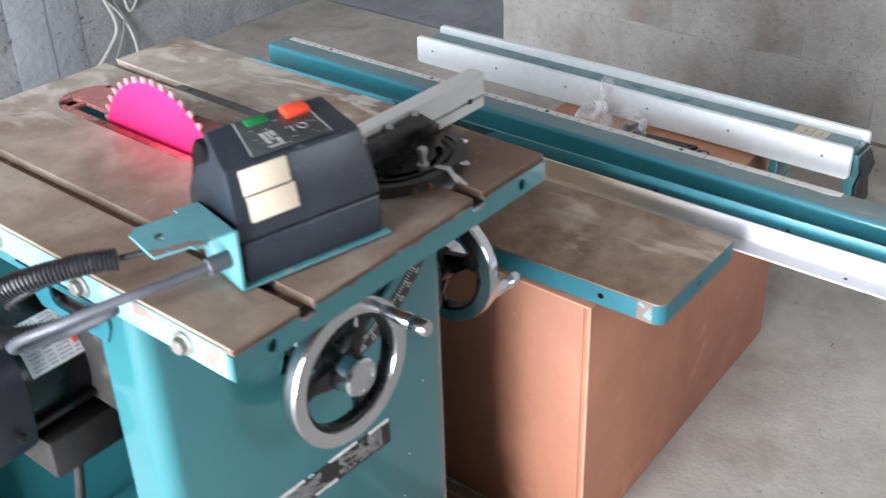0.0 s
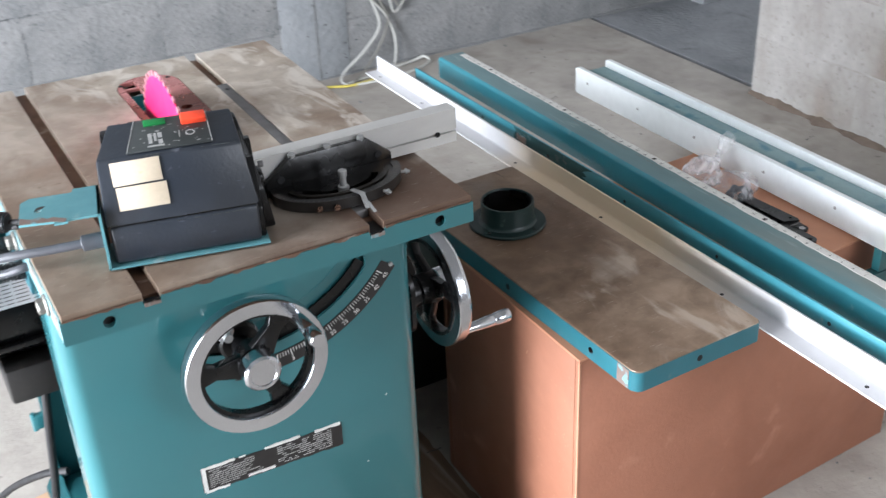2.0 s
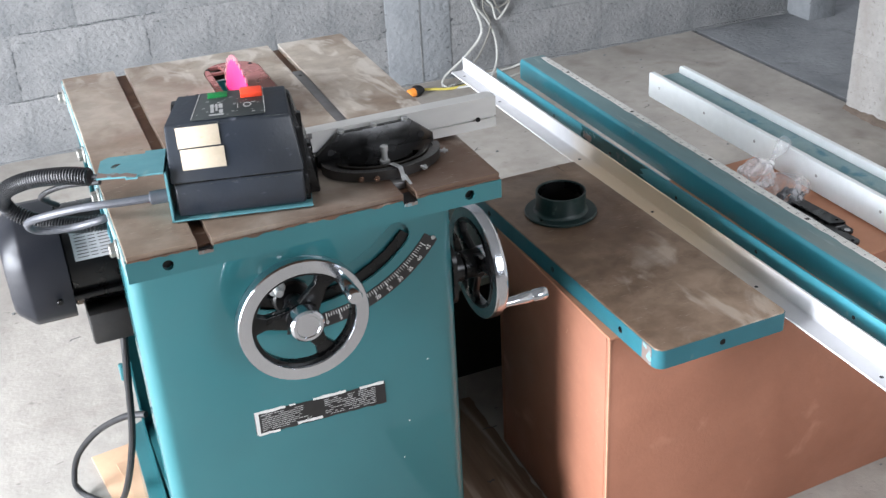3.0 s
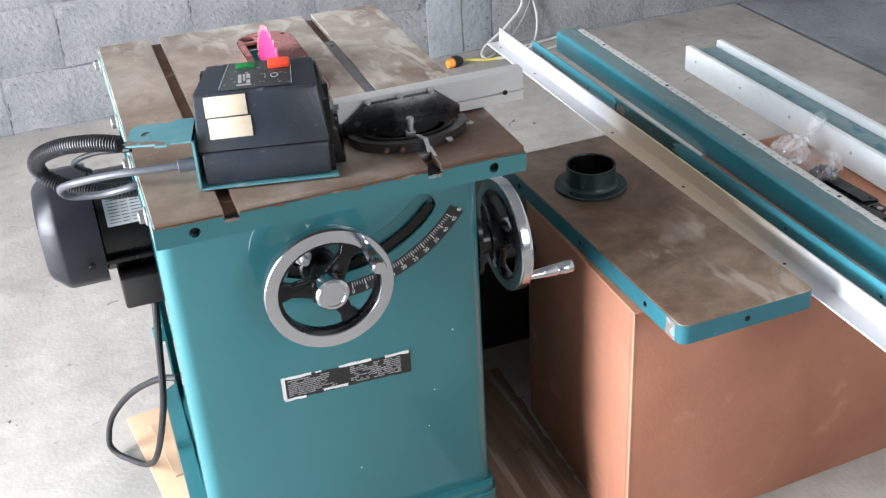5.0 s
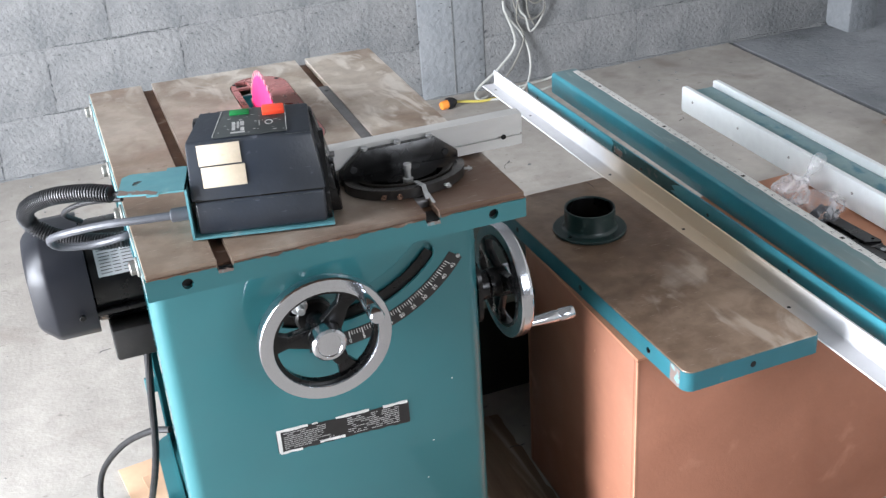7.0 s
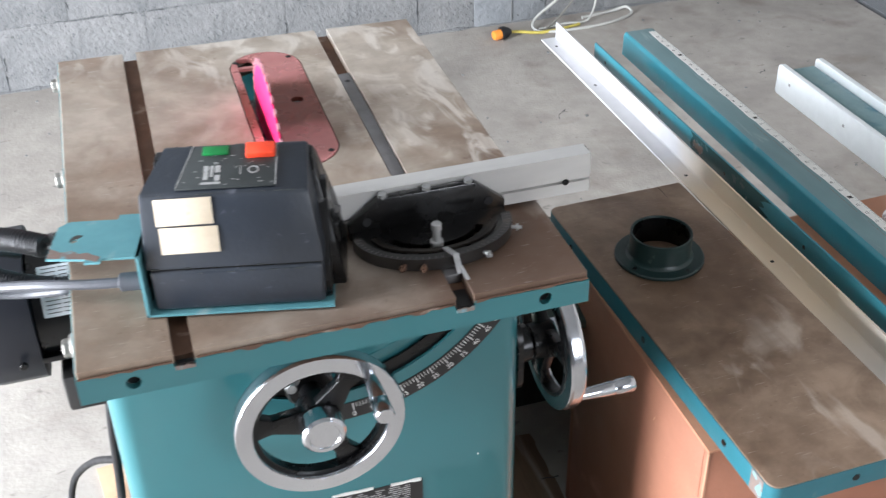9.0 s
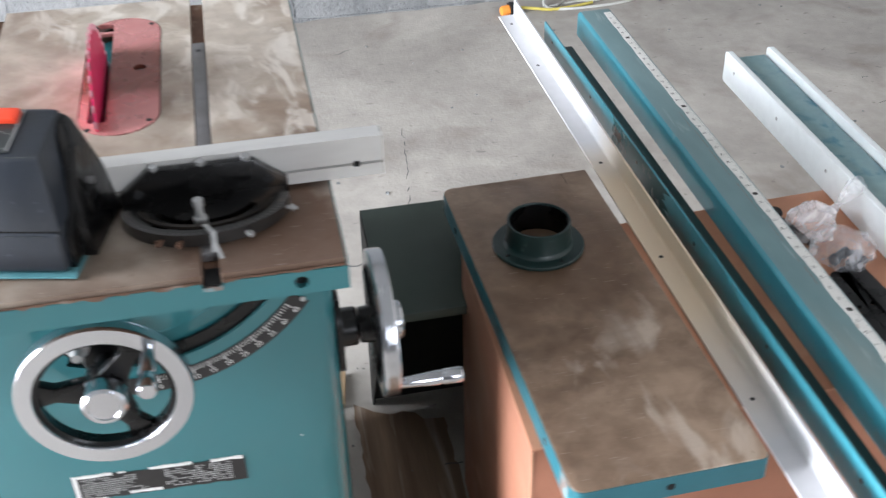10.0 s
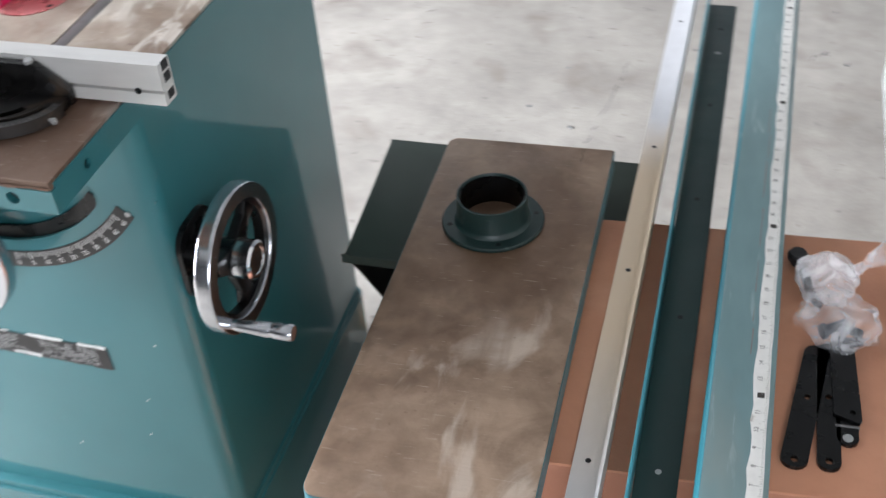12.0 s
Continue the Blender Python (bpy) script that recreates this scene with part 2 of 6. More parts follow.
def plate(bm, outline, holes, axis, a, b):
    """A plate with holes through it: outline and holes are closed loops of 2D points as in prism()."""
    def put(p, d):
        return {"x": (d, p[0], p[1]), "y": (p[0], d, p[1]), "z": (p[0], p[1], d)}[axis]
    es = []
    loops = []
    for loop in [outline] + holes:
        vs = [bm.verts.new(put(p, a)) for p in loop]
        loops.append(vs)
        es += [bm.edges.new((vs[i], vs[(i + 1) % len(vs)])) for i in range(len(vs))]
    fs = [g for g in bmesh.ops.triangle_fill(bm, use_beauty=True, edges=es)["geom"] if isinstance(g, bmesh.types.BMFace)]
    top = bmesh.ops.extrude_face_region(bm, geom=fs)["geom"]
    d = Vector(put((0, 0), b)) - Vector(put((0, 0), a))
    bmesh.ops.translate(bm, vec=d, verts=[g for g in top if isinstance(g, bmesh.types.BMVert)])
    bmesh.ops.recalc_face_normals(bm, faces=bm.faces[:])
    return bm


def ring(cx, cy, r, n=20, start=0.0):
    return [(cx + r * math.cos(start + 2 * math.pi * i / n), cy + r * math.sin(start + 2 * math.pi * i / n)) for i in range(n)]


def rounded(x0, x1, y0, y1, r, n=5):
    pts = []
    for cx, cy, a in ((x1 - r, y1 - r, 0), (x0 + r, y1 - r, 90), (x0 + r, y0 + r, 180), (x1 - r, y0 + r, 270)):
        pts += [(cx + r * math.cos(radians(a + 90 * i / n)), cy + r * math.sin(radians(a + 90 * i / n))) for i in range(n + 1)]
    return pts


def lathe(bm, origin, axis, profile, seg=28, closed=False):
    """Turns a profile of (along, radius) about an axis through origin."""
    q = Vector(axis).normalized().to_track_quat("Z", "Y")
    o = Vector(origin)
    rows = []
    for h, r in profile:
        if r < 1e-6:
            rows.append([bm.verts.new(o + q @ Vector((0, 0, h)))])
        else:
            rows.append([bm.verts.new(o + q @ Vector((r * math.cos(2 * math.pi * i / seg), r * math.sin(2 * math.pi * i / seg), h))) for i in range(seg)])
    pairs = list(zip(rows, rows[1:])) + ([(rows[-1], rows[0])] if closed else [])
    fs = []
    for p, q2 in pairs:
        for i in range(seg):
            j = (i + 1) % seg
            if len(p) == 1 and len(q2) == 1:
                continue
            if len(p) == 1:
                fs.append(bm.faces.new((p[0], q2[i], q2[j])))
            elif len(q2) == 1:
                fs.append(bm.faces.new((p[i], q2[0], p[j])))
            else:
                fs.append(bm.faces.new((p[i], q2[i], q2[j], p[j])))
    bmesh.ops.recalc_face_normals(bm, faces=fs)
    return bm


def rod(bm, p0, p1, r, seg=16, bev=0.0):
    h = (Vector(p1) - Vector(p0)).length
    bev = bev or r * 0.12
    return lathe(bm, p0, Vector(p1) - Vector(p0), [(0, 0), (0, r - bev), (bev, r), (h - bev, r), (h, r - bev), (h, 0)], seg)


def smooth_path(pts, n=8):
    pts = [Vector(p) for p in pts]
    out = []
    for i in range(len(pts) - 1):
        p0, p1, p2, p3 = pts[max(i - 1, 0)], pts[i], pts[i + 1], pts[min(i + 2, len(pts) - 1)]
        for k in range(n):
            t = k / n
            out.append(0.5 * (2 * p1 + (p2 - p0) * t + (2 * p0 - 5 * p1 + 4 * p2 - p3) * t * t + (3 * p1 - p0 - 3 * p2 + p3) * t ** 3))
    return out + [pts[-1]]


def hose(bm, pts, r, seg=10, n=8, ribs=0):
    """A round tube along a smooth path; ribs: corrugations along it."""
    path = smooth_path(pts, n)
    if ribs:
        run = [0.0]
        for a, b in zip(path, path[1:]):
            run.append(run[-1] + (b - a).length)
        even, k = [], 0
        for i in range(ribs * 4 + 1):
            d = run[-1] * i / (ribs * 4)
            while k < len(run) - 2 and run[k + 1] < d:
                k += 1
            even.append(path[k].lerp(path[k + 1], (d - run[k]) / max(1e-9, run[k + 1] - run[k])))
        path = even
    rows = []
    up = Vector((0, 0, 1))
    for i, p in enumerate(path):
        t = (path[min(i + 1, len(path) - 1)] - path[max(i - 1, 0)]).normalized()
        s = t.cross(up)
        s = s.normalized() if s.length > 0.05 else Vector((1, 0, 0))
        u = s.cross(t).normalized()
        rr = r * (1.0 if (i // 2) % 2 else 0.8) if ribs else r
        rows.append([bm.verts.new(p + rr * (math.cos(2 * math.pi * k / seg) * s + math.sin(2 * math.pi * k / seg) * u)) for k in range(seg)])
    for a, b in zip(rows, rows[1:]):
        for k in range(seg):
            bm.faces.new((a[k], a[(k + 1) % seg], b[(k + 1) % seg], b[k]))
    bm.faces.new(rows[0][::-1])
    bm.faces.new(rows[-1])
    bmesh.ops.recalc_face_normals(bm, faces=bm.faces[:])
    return bm


def mesh_of(name, bm, material, sharp=0.6):
    bm.normal_update()
    for f in bm.faces:
        f.smooth = True
    for e in bm.edges:
        if len(e.link_faces) == 2 and e.calc_face_angle(0) > sharp:
            e.smooth = False
    me = bpy.data.meshes.new(name)
    bm.to_mesh(me)
    bm.free()
    me.materials.append(material)
    return me


def part(name, bm, material, parent, label=""):
    ob = new(name, mesh_of(name, bm, material))
    ob.parent = parent
    if label:
        tagged(ob, label)
    return ob


def thing(name, label, category, place=(0, 0, 0), turn=0.0, group="", kind=""):
    ob = new(name)
    ob.empty_display_size = 0.05
    ob.matrix_world = pose(*place, 0, 0, turn)
    return tagged(ob, label, category, group, kind)


def solid(name, bm, material, label, category, group="", kind=""):
    return tagged(new(name, mesh_of(name, bm, material)), label, category, group, kind)


B = bmesh.new

# ---- room ----
solid("floor", box(B(), -3.2, 3.272, -3.7, 3.6, -0.15, 0.0), CONCRETE, "rough dusty grey concrete floor with scratches", "floor", kind="structure")
solid("floor_far_slab", box(B(), 3.304, 7.0, -3.7, 5.2, -0.15, -0.004), CONCRETE_FAR, "smoother bluish grey concrete slab beyond a joint", "floor", kind="structure")
solid("floor_joint", box(B(), 3.2, 3.4, -3.7, 3.6, -0.2, -0.10), DULL, "dark recessed joint between floor slabs", "floor joint", kind="structure")
wall_back = solid("wall_back", box(B(), -3.4, 3.9, 3.4535, 3.62, -0.1, 3.4), MORTAR, "grey hollow concrete block wall with rough mortar joints", "wall", kind="structure")
wall_right = solid("wall_right", box(B(), 3.2375, 3.4, -3.7, 2.394, -0.1, 3.4), BLOCK_DIRTY, "grey concrete block wall with brown dirt low down", "wall", kind="structure")
# Unseen walls, added to close the next room.
solid("wall_beyond", box(B(), 3.9, 7.0, 5.0, 5.2, -0.1, 3.4), DULL, "unseen grey wall added to close the next room", "wall", kind="structure")
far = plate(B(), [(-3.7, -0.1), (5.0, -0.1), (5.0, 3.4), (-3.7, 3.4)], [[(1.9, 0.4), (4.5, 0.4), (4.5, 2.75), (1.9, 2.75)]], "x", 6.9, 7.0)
solid("wall_far_side", far, DULL, "unseen grey wall added beyond, opened for the lamp", "wall", kind="structure")
solid("wall_column", box(B(), 1.842, 2.117, 3.448, 3.5, -0.02, 3.4, 0.004), PLASTER, "smooth grey cast concrete tie column in the block wall", "column", kind="structure")
solid("opening_column", box(B(), 3.80, 3.95, 3.30, 3.60, -0.02, 3.4, 0.008), PLASTER, "grey concrete post beside the opening", "column", kind="structure")
left = B()
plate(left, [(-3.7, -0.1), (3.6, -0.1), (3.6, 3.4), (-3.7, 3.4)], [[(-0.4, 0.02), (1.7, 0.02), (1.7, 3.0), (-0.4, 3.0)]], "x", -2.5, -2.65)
solid("wall_left", left, DULL, "unseen grey wall with one tall open gateway", "wall", kind="structure")
# Unseen wall; its opening is added to let the front fill through.
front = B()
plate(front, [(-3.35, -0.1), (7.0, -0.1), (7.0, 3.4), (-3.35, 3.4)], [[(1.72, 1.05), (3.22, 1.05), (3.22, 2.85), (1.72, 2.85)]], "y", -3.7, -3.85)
solid("wall_front", front, DULL, "unseen grey wall with an opening added for the fill lamp", "wall", kind="structure")
solid("ceiling", box(B(), -3.35, 7.0, -3.85, 5.2, 3.05, 3.2), CEILING_TONE, "unseen plain ceiling, toned for the light it bounces", "ceiling", kind="structure")

# ---- table saw ----
TX0, TX1, TY0, TY1, TZ = 0.531, 1.052, 0.717, 1.405, 0.915
saw = thing("table_saw", "teal cabinet table saw with stained cast-iron top", "table saw", (0.79, 1.1, 0))
saw_m = Matrix.Translation((-0.79, -1.1, 0))


def level(bm):
    """The cast top stands a little out of square and rises towards the back."""
    for v in bm.verts:
        d = max(0.0, v.co.y - TY0)
        v.co.z += 0.013 * d
        v.co.y += d * (0.025 + 0.045 * (TX1 - v.co.x))
    return bm


def saw_part(name, bm, material, label="", parent=None):
    if name == "table_top" or (parent is not None and parent.name.split(".")[0] in ("table_top", "insert_plate")):
        level(bm)
    bm.transform(saw_m)
    return part(name, bm, material, parent or saw, label)


PINK = mat("pink_blade_paint", rgb(236, 46, 108), rgb(226, 38, 96), 8, 0.3, rough2=0.45)
CARBIDE = mat("pale_tooth_steel", rgb(226, 170, 176), rgb(200, 130, 145), 40, 0.3, metal=0.5)
# Pinkish base stands for the blade's reflection in the plate; browner in the middle.
def insert_material(name, low, high):
    m = mat(name, rgb(214, 150, 146), rgb(196, 120, 116), 12, 0.22, metal=0.45, rough2=0.34)
    nt = m.node_tree
    b = nt.nodes["Principled BSDF"]
    old = b.inputs["Base Color"].links[0].from_socket
    tc, sep, n = nt.nodes.new("ShaderNodeTexCoord"), nt.nodes.new("ShaderNodeSeparateXYZ"), nt.nodes.new("ShaderNodeTexNoise")
    n.inputs["Scale"].default_value = 14
    nt.links.new(tc.outputs["Object"], sep.inputs[0])
    nt.links.new(tc.outputs["Object"], n.inputs["Vector"])
    wob = nt.nodes.new("ShaderNodeMath")
    wob.operation = "MULTIPLY_ADD"
    wob.inputs[1].default_value = 0.06
    nt.links.new(n.outputs[0], wob.inputs[0])
    nt.links.new(sep.outputs[1], wob.inputs[2])
    r = nt.nodes.new("ShaderNodeValToRGB")
    e = r.color_ramp.elements
    e[0].position, e[1].position = 0.30, 0.40
    e[0].color, e[1].color = (0, 0, 0, 1), (1, 1, 1, 1)
    for pos, v in ((0.72, 1), (0.82, 0)):
        k = e.new(pos)
        k.color = (v, v, v, 1)
    mr = nt.nodes.new("ShaderNodeMapRange")
    mr.inputs[1].default_value, mr.inputs[2].default_value = low, high
    nt.links.new(wob.outputs[0], mr.inputs[0])
    nt.links.new(mr.outputs[0], r.inputs[0])
    mx = nt.nodes.new("ShaderNodeMix")
    mx.data_type = "RGBA"
    nt.links.new(r.outputs[0], mx.inputs[0])
    nt.links.new(old, mx.inputs[6])
    mx.inputs[7].default_value = rgb(128, 72, 60)
    nt.links.new(mx.outputs[2], b.inputs["Base Color"])
    return m


INSERT_MAT = insert_material("blade_tinted_insert", -0.085 + 0.03, 0.252 + 0.03)
RED_BTN = mat("orange_red_plastic", rgb(246, 84, 52), rgb(236, 70, 44), 20, 0.3)
GREEN_BTN = mat("green_plastic", rgb(24, 122, 62), rgb(18, 108, 54), 20, 0.3)
PAPER = mat("cream_paper", rgb(216, 202, 180), rgb(206, 190, 165), 30, 0.8, c3=rgb(205, 188, 150), spots=0.66, spot_scale=60)
WHITE_PRINT = mat("white_print", rgb(225, 225, 222), rgb(205, 205, 202), 60, 0.6)
GREY_PRINT = mat("grey_print", rgb(182, 182, 180), rgb(140, 140, 138), 80, 0.6)
LABEL_BLACK = mat("black_label_film", rgb(36, 34, 34), rgb(24, 23, 23), 40, 0.35)
LABEL_DARK = mat("dark_panel_film", rgb(62, 66, 66), rgb(50, 54, 54), 30, 0.3, c3=rgb(120, 122, 122), spots=0.7, spot_scale=80)
LABEL_SILVER = mat("silver_label_film", rgb(214, 216, 217), rgb(196, 198, 200), 40, 0.35)
RUBBER = mat("black_rubber", rgb(26, 26, 28), rgb(18, 18, 20), 20, 0.5, rough2=0.7, bump=0.0003)
GREY_PVC = mat("worn_grey_sheath", rgb(84, 86, 92), rgb(50, 52, 56), 25, 0.4, rough2=0.6)
WHITE_PVC = mat("white_cable_sheath", rgb(192, 192, 186), rgb(172, 172, 166), 15, 0.5)
GREY_CABLE = mat("dull_grey_cable_sheath", rgb(138, 136, 128), rgb(112, 110, 104), 15, 0.55)
YELLOW_PVC = mat("yellow_cable_sheath", rgb(206, 190, 96), rgb(186, 170, 80), 15, 0.5)
ORANGE = mat("orange_plug_plastic", rgb(238, 150, 62), rgb(226, 132, 48), 15, 0.45)
BRIGHT_STEEL = mat("zinc_plated_steel", rgb(196, 197, 197), rgb(160, 160, 158), 60, 0.42, metal=0.7, rough2=0.55)
ALU = mat("dusty_aluminium", rgb(216, 215, 212), rgb(200, 198, 194), 12, 0.36, metal=0.35, rough2=0.5, stretch=(0.2, 1, 1), c3=rgb(158, 148, 136), spots=0.67, spot_scale=20, spot_soft=0.2)
SLOT_RUST = mat("rusty_slot_floor", rgb(122, 90, 71), rgb(80, 59, 47), 14, 0.6, metal=0.2, bump=0.0004, c3=rgb(140, 122, 110), spots=0.62, spot_scale=40)
GUIDE = mat("dull_guide_steel", rgb(136, 135, 136), rgb(102, 98, 96), 20, 0.36, metal=0.6, rough2=0.5)
CARDBOARD = mat("tan_cardboard", rgb(198, 164, 134), rgb(184, 148, 118), 8, 0.85)
EDGE = mat("worn_hardboard_edge", rgb(196, 148, 120), rgb(184, 132, 104), 20, 0.7)
# Crate hardboard in a lighter tone: the light on the lid, as colour.
LID = mat("lit_tan_hardboard", rgb(196, 140, 109), rgb(176, 120, 92), 5, 0.5, rough2=0.75, bump=0.0004, bump_scale=150, c3=rgb(206, 154, 124), spots=0.6, spot_scale=8, spot_soft=0.2)
RAW_WOOD = mat("raw_wood", rgb(186, 160, 126), rgb(160, 132, 100), 10, 0.75, stretch=(6, 1, 6))
CONDUIT = mat("dusty_black_conduit", rgb(40, 41, 44), rgb(26, 27, 30), 30, 0.32, rough2=0.5, c3=rgb(98, 98, 99), spots=0.58, spot_scale=40, spot_soft=0.25)
TAPE = mat("worn_white_ruler_film", rgb(226, 225, 221), rgb(204, 202, 196), 14, 0.5, c3=rgb(150, 140, 130), spots=0.68, spot_scale=50)
ARC_STEEL = mat("worn_black_steel", rgb(70, 64, 58), rgb(30, 27, 25), 30, 0.24, metal=0.6, rough2=0.42, fine=0.4)
FAN_BLACK = mat("glossy_black_fan_enamel", rgb(30, 32, 38), rgb(20, 21, 26), 7, 0.34, rough2=0.5, bump=0.0002, c3=rgb(62, 56, 52), spots=0.64, spot_scale=16, spot_soft=0.25, spec=0.3)
DUSTY_BLACK = mat("dusty_black_casting", rgb(34, 31, 29), rgb(20, 19, 19), 14, 0.45, rough2=0.7, bump=0.0005, c3=rgb(84, 76, 68), spots=0.6, spot_scale=30, spot_soft=0.2)
BRACKET = mat("pale_dusty_teal_enamel", rgb(96, 150, 156), rgb(78, 132, 140), 12, 0.4, rough2=0.6, bump=0.0003, c3=rgb(140, 160, 160), spots=0.6, spot_scale=30, spot_soft=0.2)
SKIRT_PALE = mat("pale_skirt_enamel", rgb(128, 160, 164), rgb(104, 142, 148), 14, 0.4, rough2=0.6, bump=0.0003, c3=rgb(160, 166, 164), spots=0.58, spot_scale=30, spot_soft=0.2)
BEAM = mat("blotchy_dusty_enamel", rgb(134, 158, 158), rgb(108, 140, 145), 9, 0.4, rough2=0.65, bump=0.0003, c3=rgb(74, 118, 132), spots=0.57, spot_scale=26, spot_soft=0.12, stretch=(1, 0.8, 1), fine=0.35)
BARE = mat("bare_worn_patch", rgb(134, 112, 102), rgb(106, 94, 88), 30, 0.5, rough2=0.7, bump=0.0003, c3=rgb(110, 150, 156), spots=0.55, spot_scale=60)
PIT = mat("dark_concrete_hole", rgb(84, 86, 88), rgb(62, 64, 66), 30, 0.95)
INK = mat("dark_ink", rgb(60, 56, 52), rgb(46, 42, 40), 60, 0.7)


DULL_ZINC = mat("dull_weathered_zinc", rgb(150, 148, 142), rgb(112, 108, 102), 40, 0.45, metal=0.5, rough2=0.6)
BOLT_BLACK = mat("blued_bolt_steel", rgb(52, 56, 66), rgb(36, 39, 46), 40, 0.4, metal=0.4)


def film_material(name, thin, thick):
    m = bpy.data.materials.new(name)
    m.use_nodes = True
    nt = m.node_tree
    b = nt.nodes["Principled BSDF"]
    b.inputs["Base Color"].default_value = (0.92, 0.92, 0.94, 1)
    b.inputs["Roughness"].default_value = 0.1
    tc = nt.nodes.new("ShaderNodeTexCoord")
    n = nt.nodes.new("ShaderNodeTexNoise")
    n.inputs["Scale"].default_value, n.inputs["Detail"].default_value, n.inputs["Distortion"].default_value = 22, 4, 1.2
    r = nt.nodes.new("ShaderNodeMapRange")
    r.inputs[1].default_value, r.inputs[2].default_value, r.inputs[3].default_value, r.inputs[4].default_value = 0.4, 0.7, thin, thick
    bp = nt.nodes.new("ShaderNodeBump")
    bp.inputs["Distance"].default_value = 0.004
    nt.links.new(tc.outputs["Object"], n.inputs["Vector"])
    nt.links.new(n.outputs[0], r.inputs[0])
    nt.links.new(r.outputs[0], b.inputs["Alpha"])
    nt.links.new(n.outputs[0], bp.inputs["Height"])
    nt.links.new(bp.outputs[0], b.inputs["Normal"])
    return m


FILM = film_material("crumpled_clear_film", 0.06, 0.46)
MILKY = film_material("milky_bunched_film", 0.16, 0.62)


def writing(text, size, material, parent, m, name="numeral"):
    cu = bpy.data.curves.new(name, "FONT")
    cu.body, cu.size, cu.align_x, cu.align_y, cu.extrude = text, size, "CENTER", "CENTER", 0.0001
    tmp = bpy.data.objects.new(name, cu)
    me = bpy.data.meshes.new_from_object(tmp)
    bpy.data.objects.remove(tmp)
    me.materials.append(material)
    me.transform(m)
    ob = new(name, me)
    ob.parent = parent
    return ob


Y_RULE, INCH = 0.571, 0.0259

# ---- saw: table with two slots and an insert opening ----
SL0, SL1, SR0, SR1, SLOT_Z = 0.6217, 0.6408, 0.9067, 0.9258, 0.903
IN_X0, IN_X1, IN_Y0, IN_Y1 = 0.764, 0.866, 1.015, 1.352


def stadium(x0, x1, y0, y1, n=10):
    return rounded(x0, x1, y0, y1, (x1 - x0) / 2 - 0.001, n)


table_top = saw_part("table_top", plate(B(), [(TX0 + 0.007, TY0 + 0.012), (TX1 - 0.008, TY0 + 0.012), (TX1 - 0.008, TY1), (TX0 + 0.007, TY1)], [stadium(IN_X0, IN_X1, IN_Y0, IN_Y1)], "z", 0.885, SLOT_Z), SLOT_RUST, "brown-stained cast-iron top with two slots")
for x0, x1 in ((TX0, SL0), (SR1, TX1)):
    saw_part("table_land", box(B(), x0, x1, TY0, TY1, SLOT_Z, TZ, 0.0006, 1), IRON, parent=table_top)
saw_part("table_land", plate(B(), [(SL1, TY0), (SR0, TY0), (SR0, TY1), (SL1, TY1)], [stadium(IN_X0, IN_X1, IN_Y0, IN_Y1)], "z", SLOT_Z, TZ), IRON, parent=table_top)

ins = B()
slot_hole = rounded(0.7765, 0.7995, 1.05, 1.335, 0.004, 2)
plate(ins, stadium(IN_X0 + 0.0015, IN_X1 - 0.0015, IN_Y0 + 0.0015, IN_Y1 - 0.0015), [slot_hole, ring(0.838, 1.19, 0.0085, 16)], "z", TZ - 0.006, TZ + 0.0004)
insert = saw_part("insert_plate", ins, INSERT_MAT, "insert plate round the blade, painted with its pink reflection", table_top)
saw_part("insert_bridge", box(B(), 0.7765, 0.7995, 1.305, 1.312, TZ - 0.005, TZ - 0.0005), INSERT_MAT, parent=insert)
for px, py in ((0.775, 1.325), (0.852, 1.325), (0.852, 1.045), (0.778, 1.035)):
    saw_part("insert_screw", rod(B(), (px, py, TZ - 0.002), (px, py, TZ + 0.0009), 0.004, 10), BLACK, parent=insert)

skirt = B()
plate(skirt, [(TX0 - 0.002, 0.877), (TX1 + 0.002, 0.877), (TX1 + 0.002, 0.905), (SR1 + 0.002, 0.906), (SR1, 0.900), (SR0, 0.900), (SR0 - 0.002, 0.906), (SL1 + 0.002, 0.906), (SL1, 0.900), (SL0, 0.900), (SL0 - 0.002, 0.906), (TX0 - 0.002, 0.907)],
      [ring(0.581, 0.892, 0.0075, 16), ring(1.005, 0.892, 0.0075, 16)], "y", TY0 - 0.002, TY0 + 0.006)
rs = random.Random(77)
for xa, xb in ((TX0, SL0 - 0.002), (SL1 + 0.002, SR0 - 0.002), (SR1 + 0.002, TX1)):
    n = int((xb - xa) / 0.008)
    pts = [(xa + (xb - xa) * i / n, 0.9085) for i in range(n + 1)] + [(xb - (xb - xa) * i / n, 0.9075 - rs.uniform(0, 0.0055) * rs.random()) for i in range(n + 1)]
    saw_part("rust_line", prism(B(), pts, "y", TY0 - 0.0026, TY0 - 0.0012), SLOT_RUST, "rusty line where the paint meets the iron", table_top)
saw_part("front_skirt", skirt, TEAL, "teal painted front edge with bolt holes", table_top)
for x, hx in ((0.581, 0), (1.005, 0)):
    saw_part("bolt_hole", rod(B(), (x, TY0 + 0.0062, 0.892), (x, TY0 + 0.0118, 0.892), 0.0085, 16), BLACK, parent=table_top)
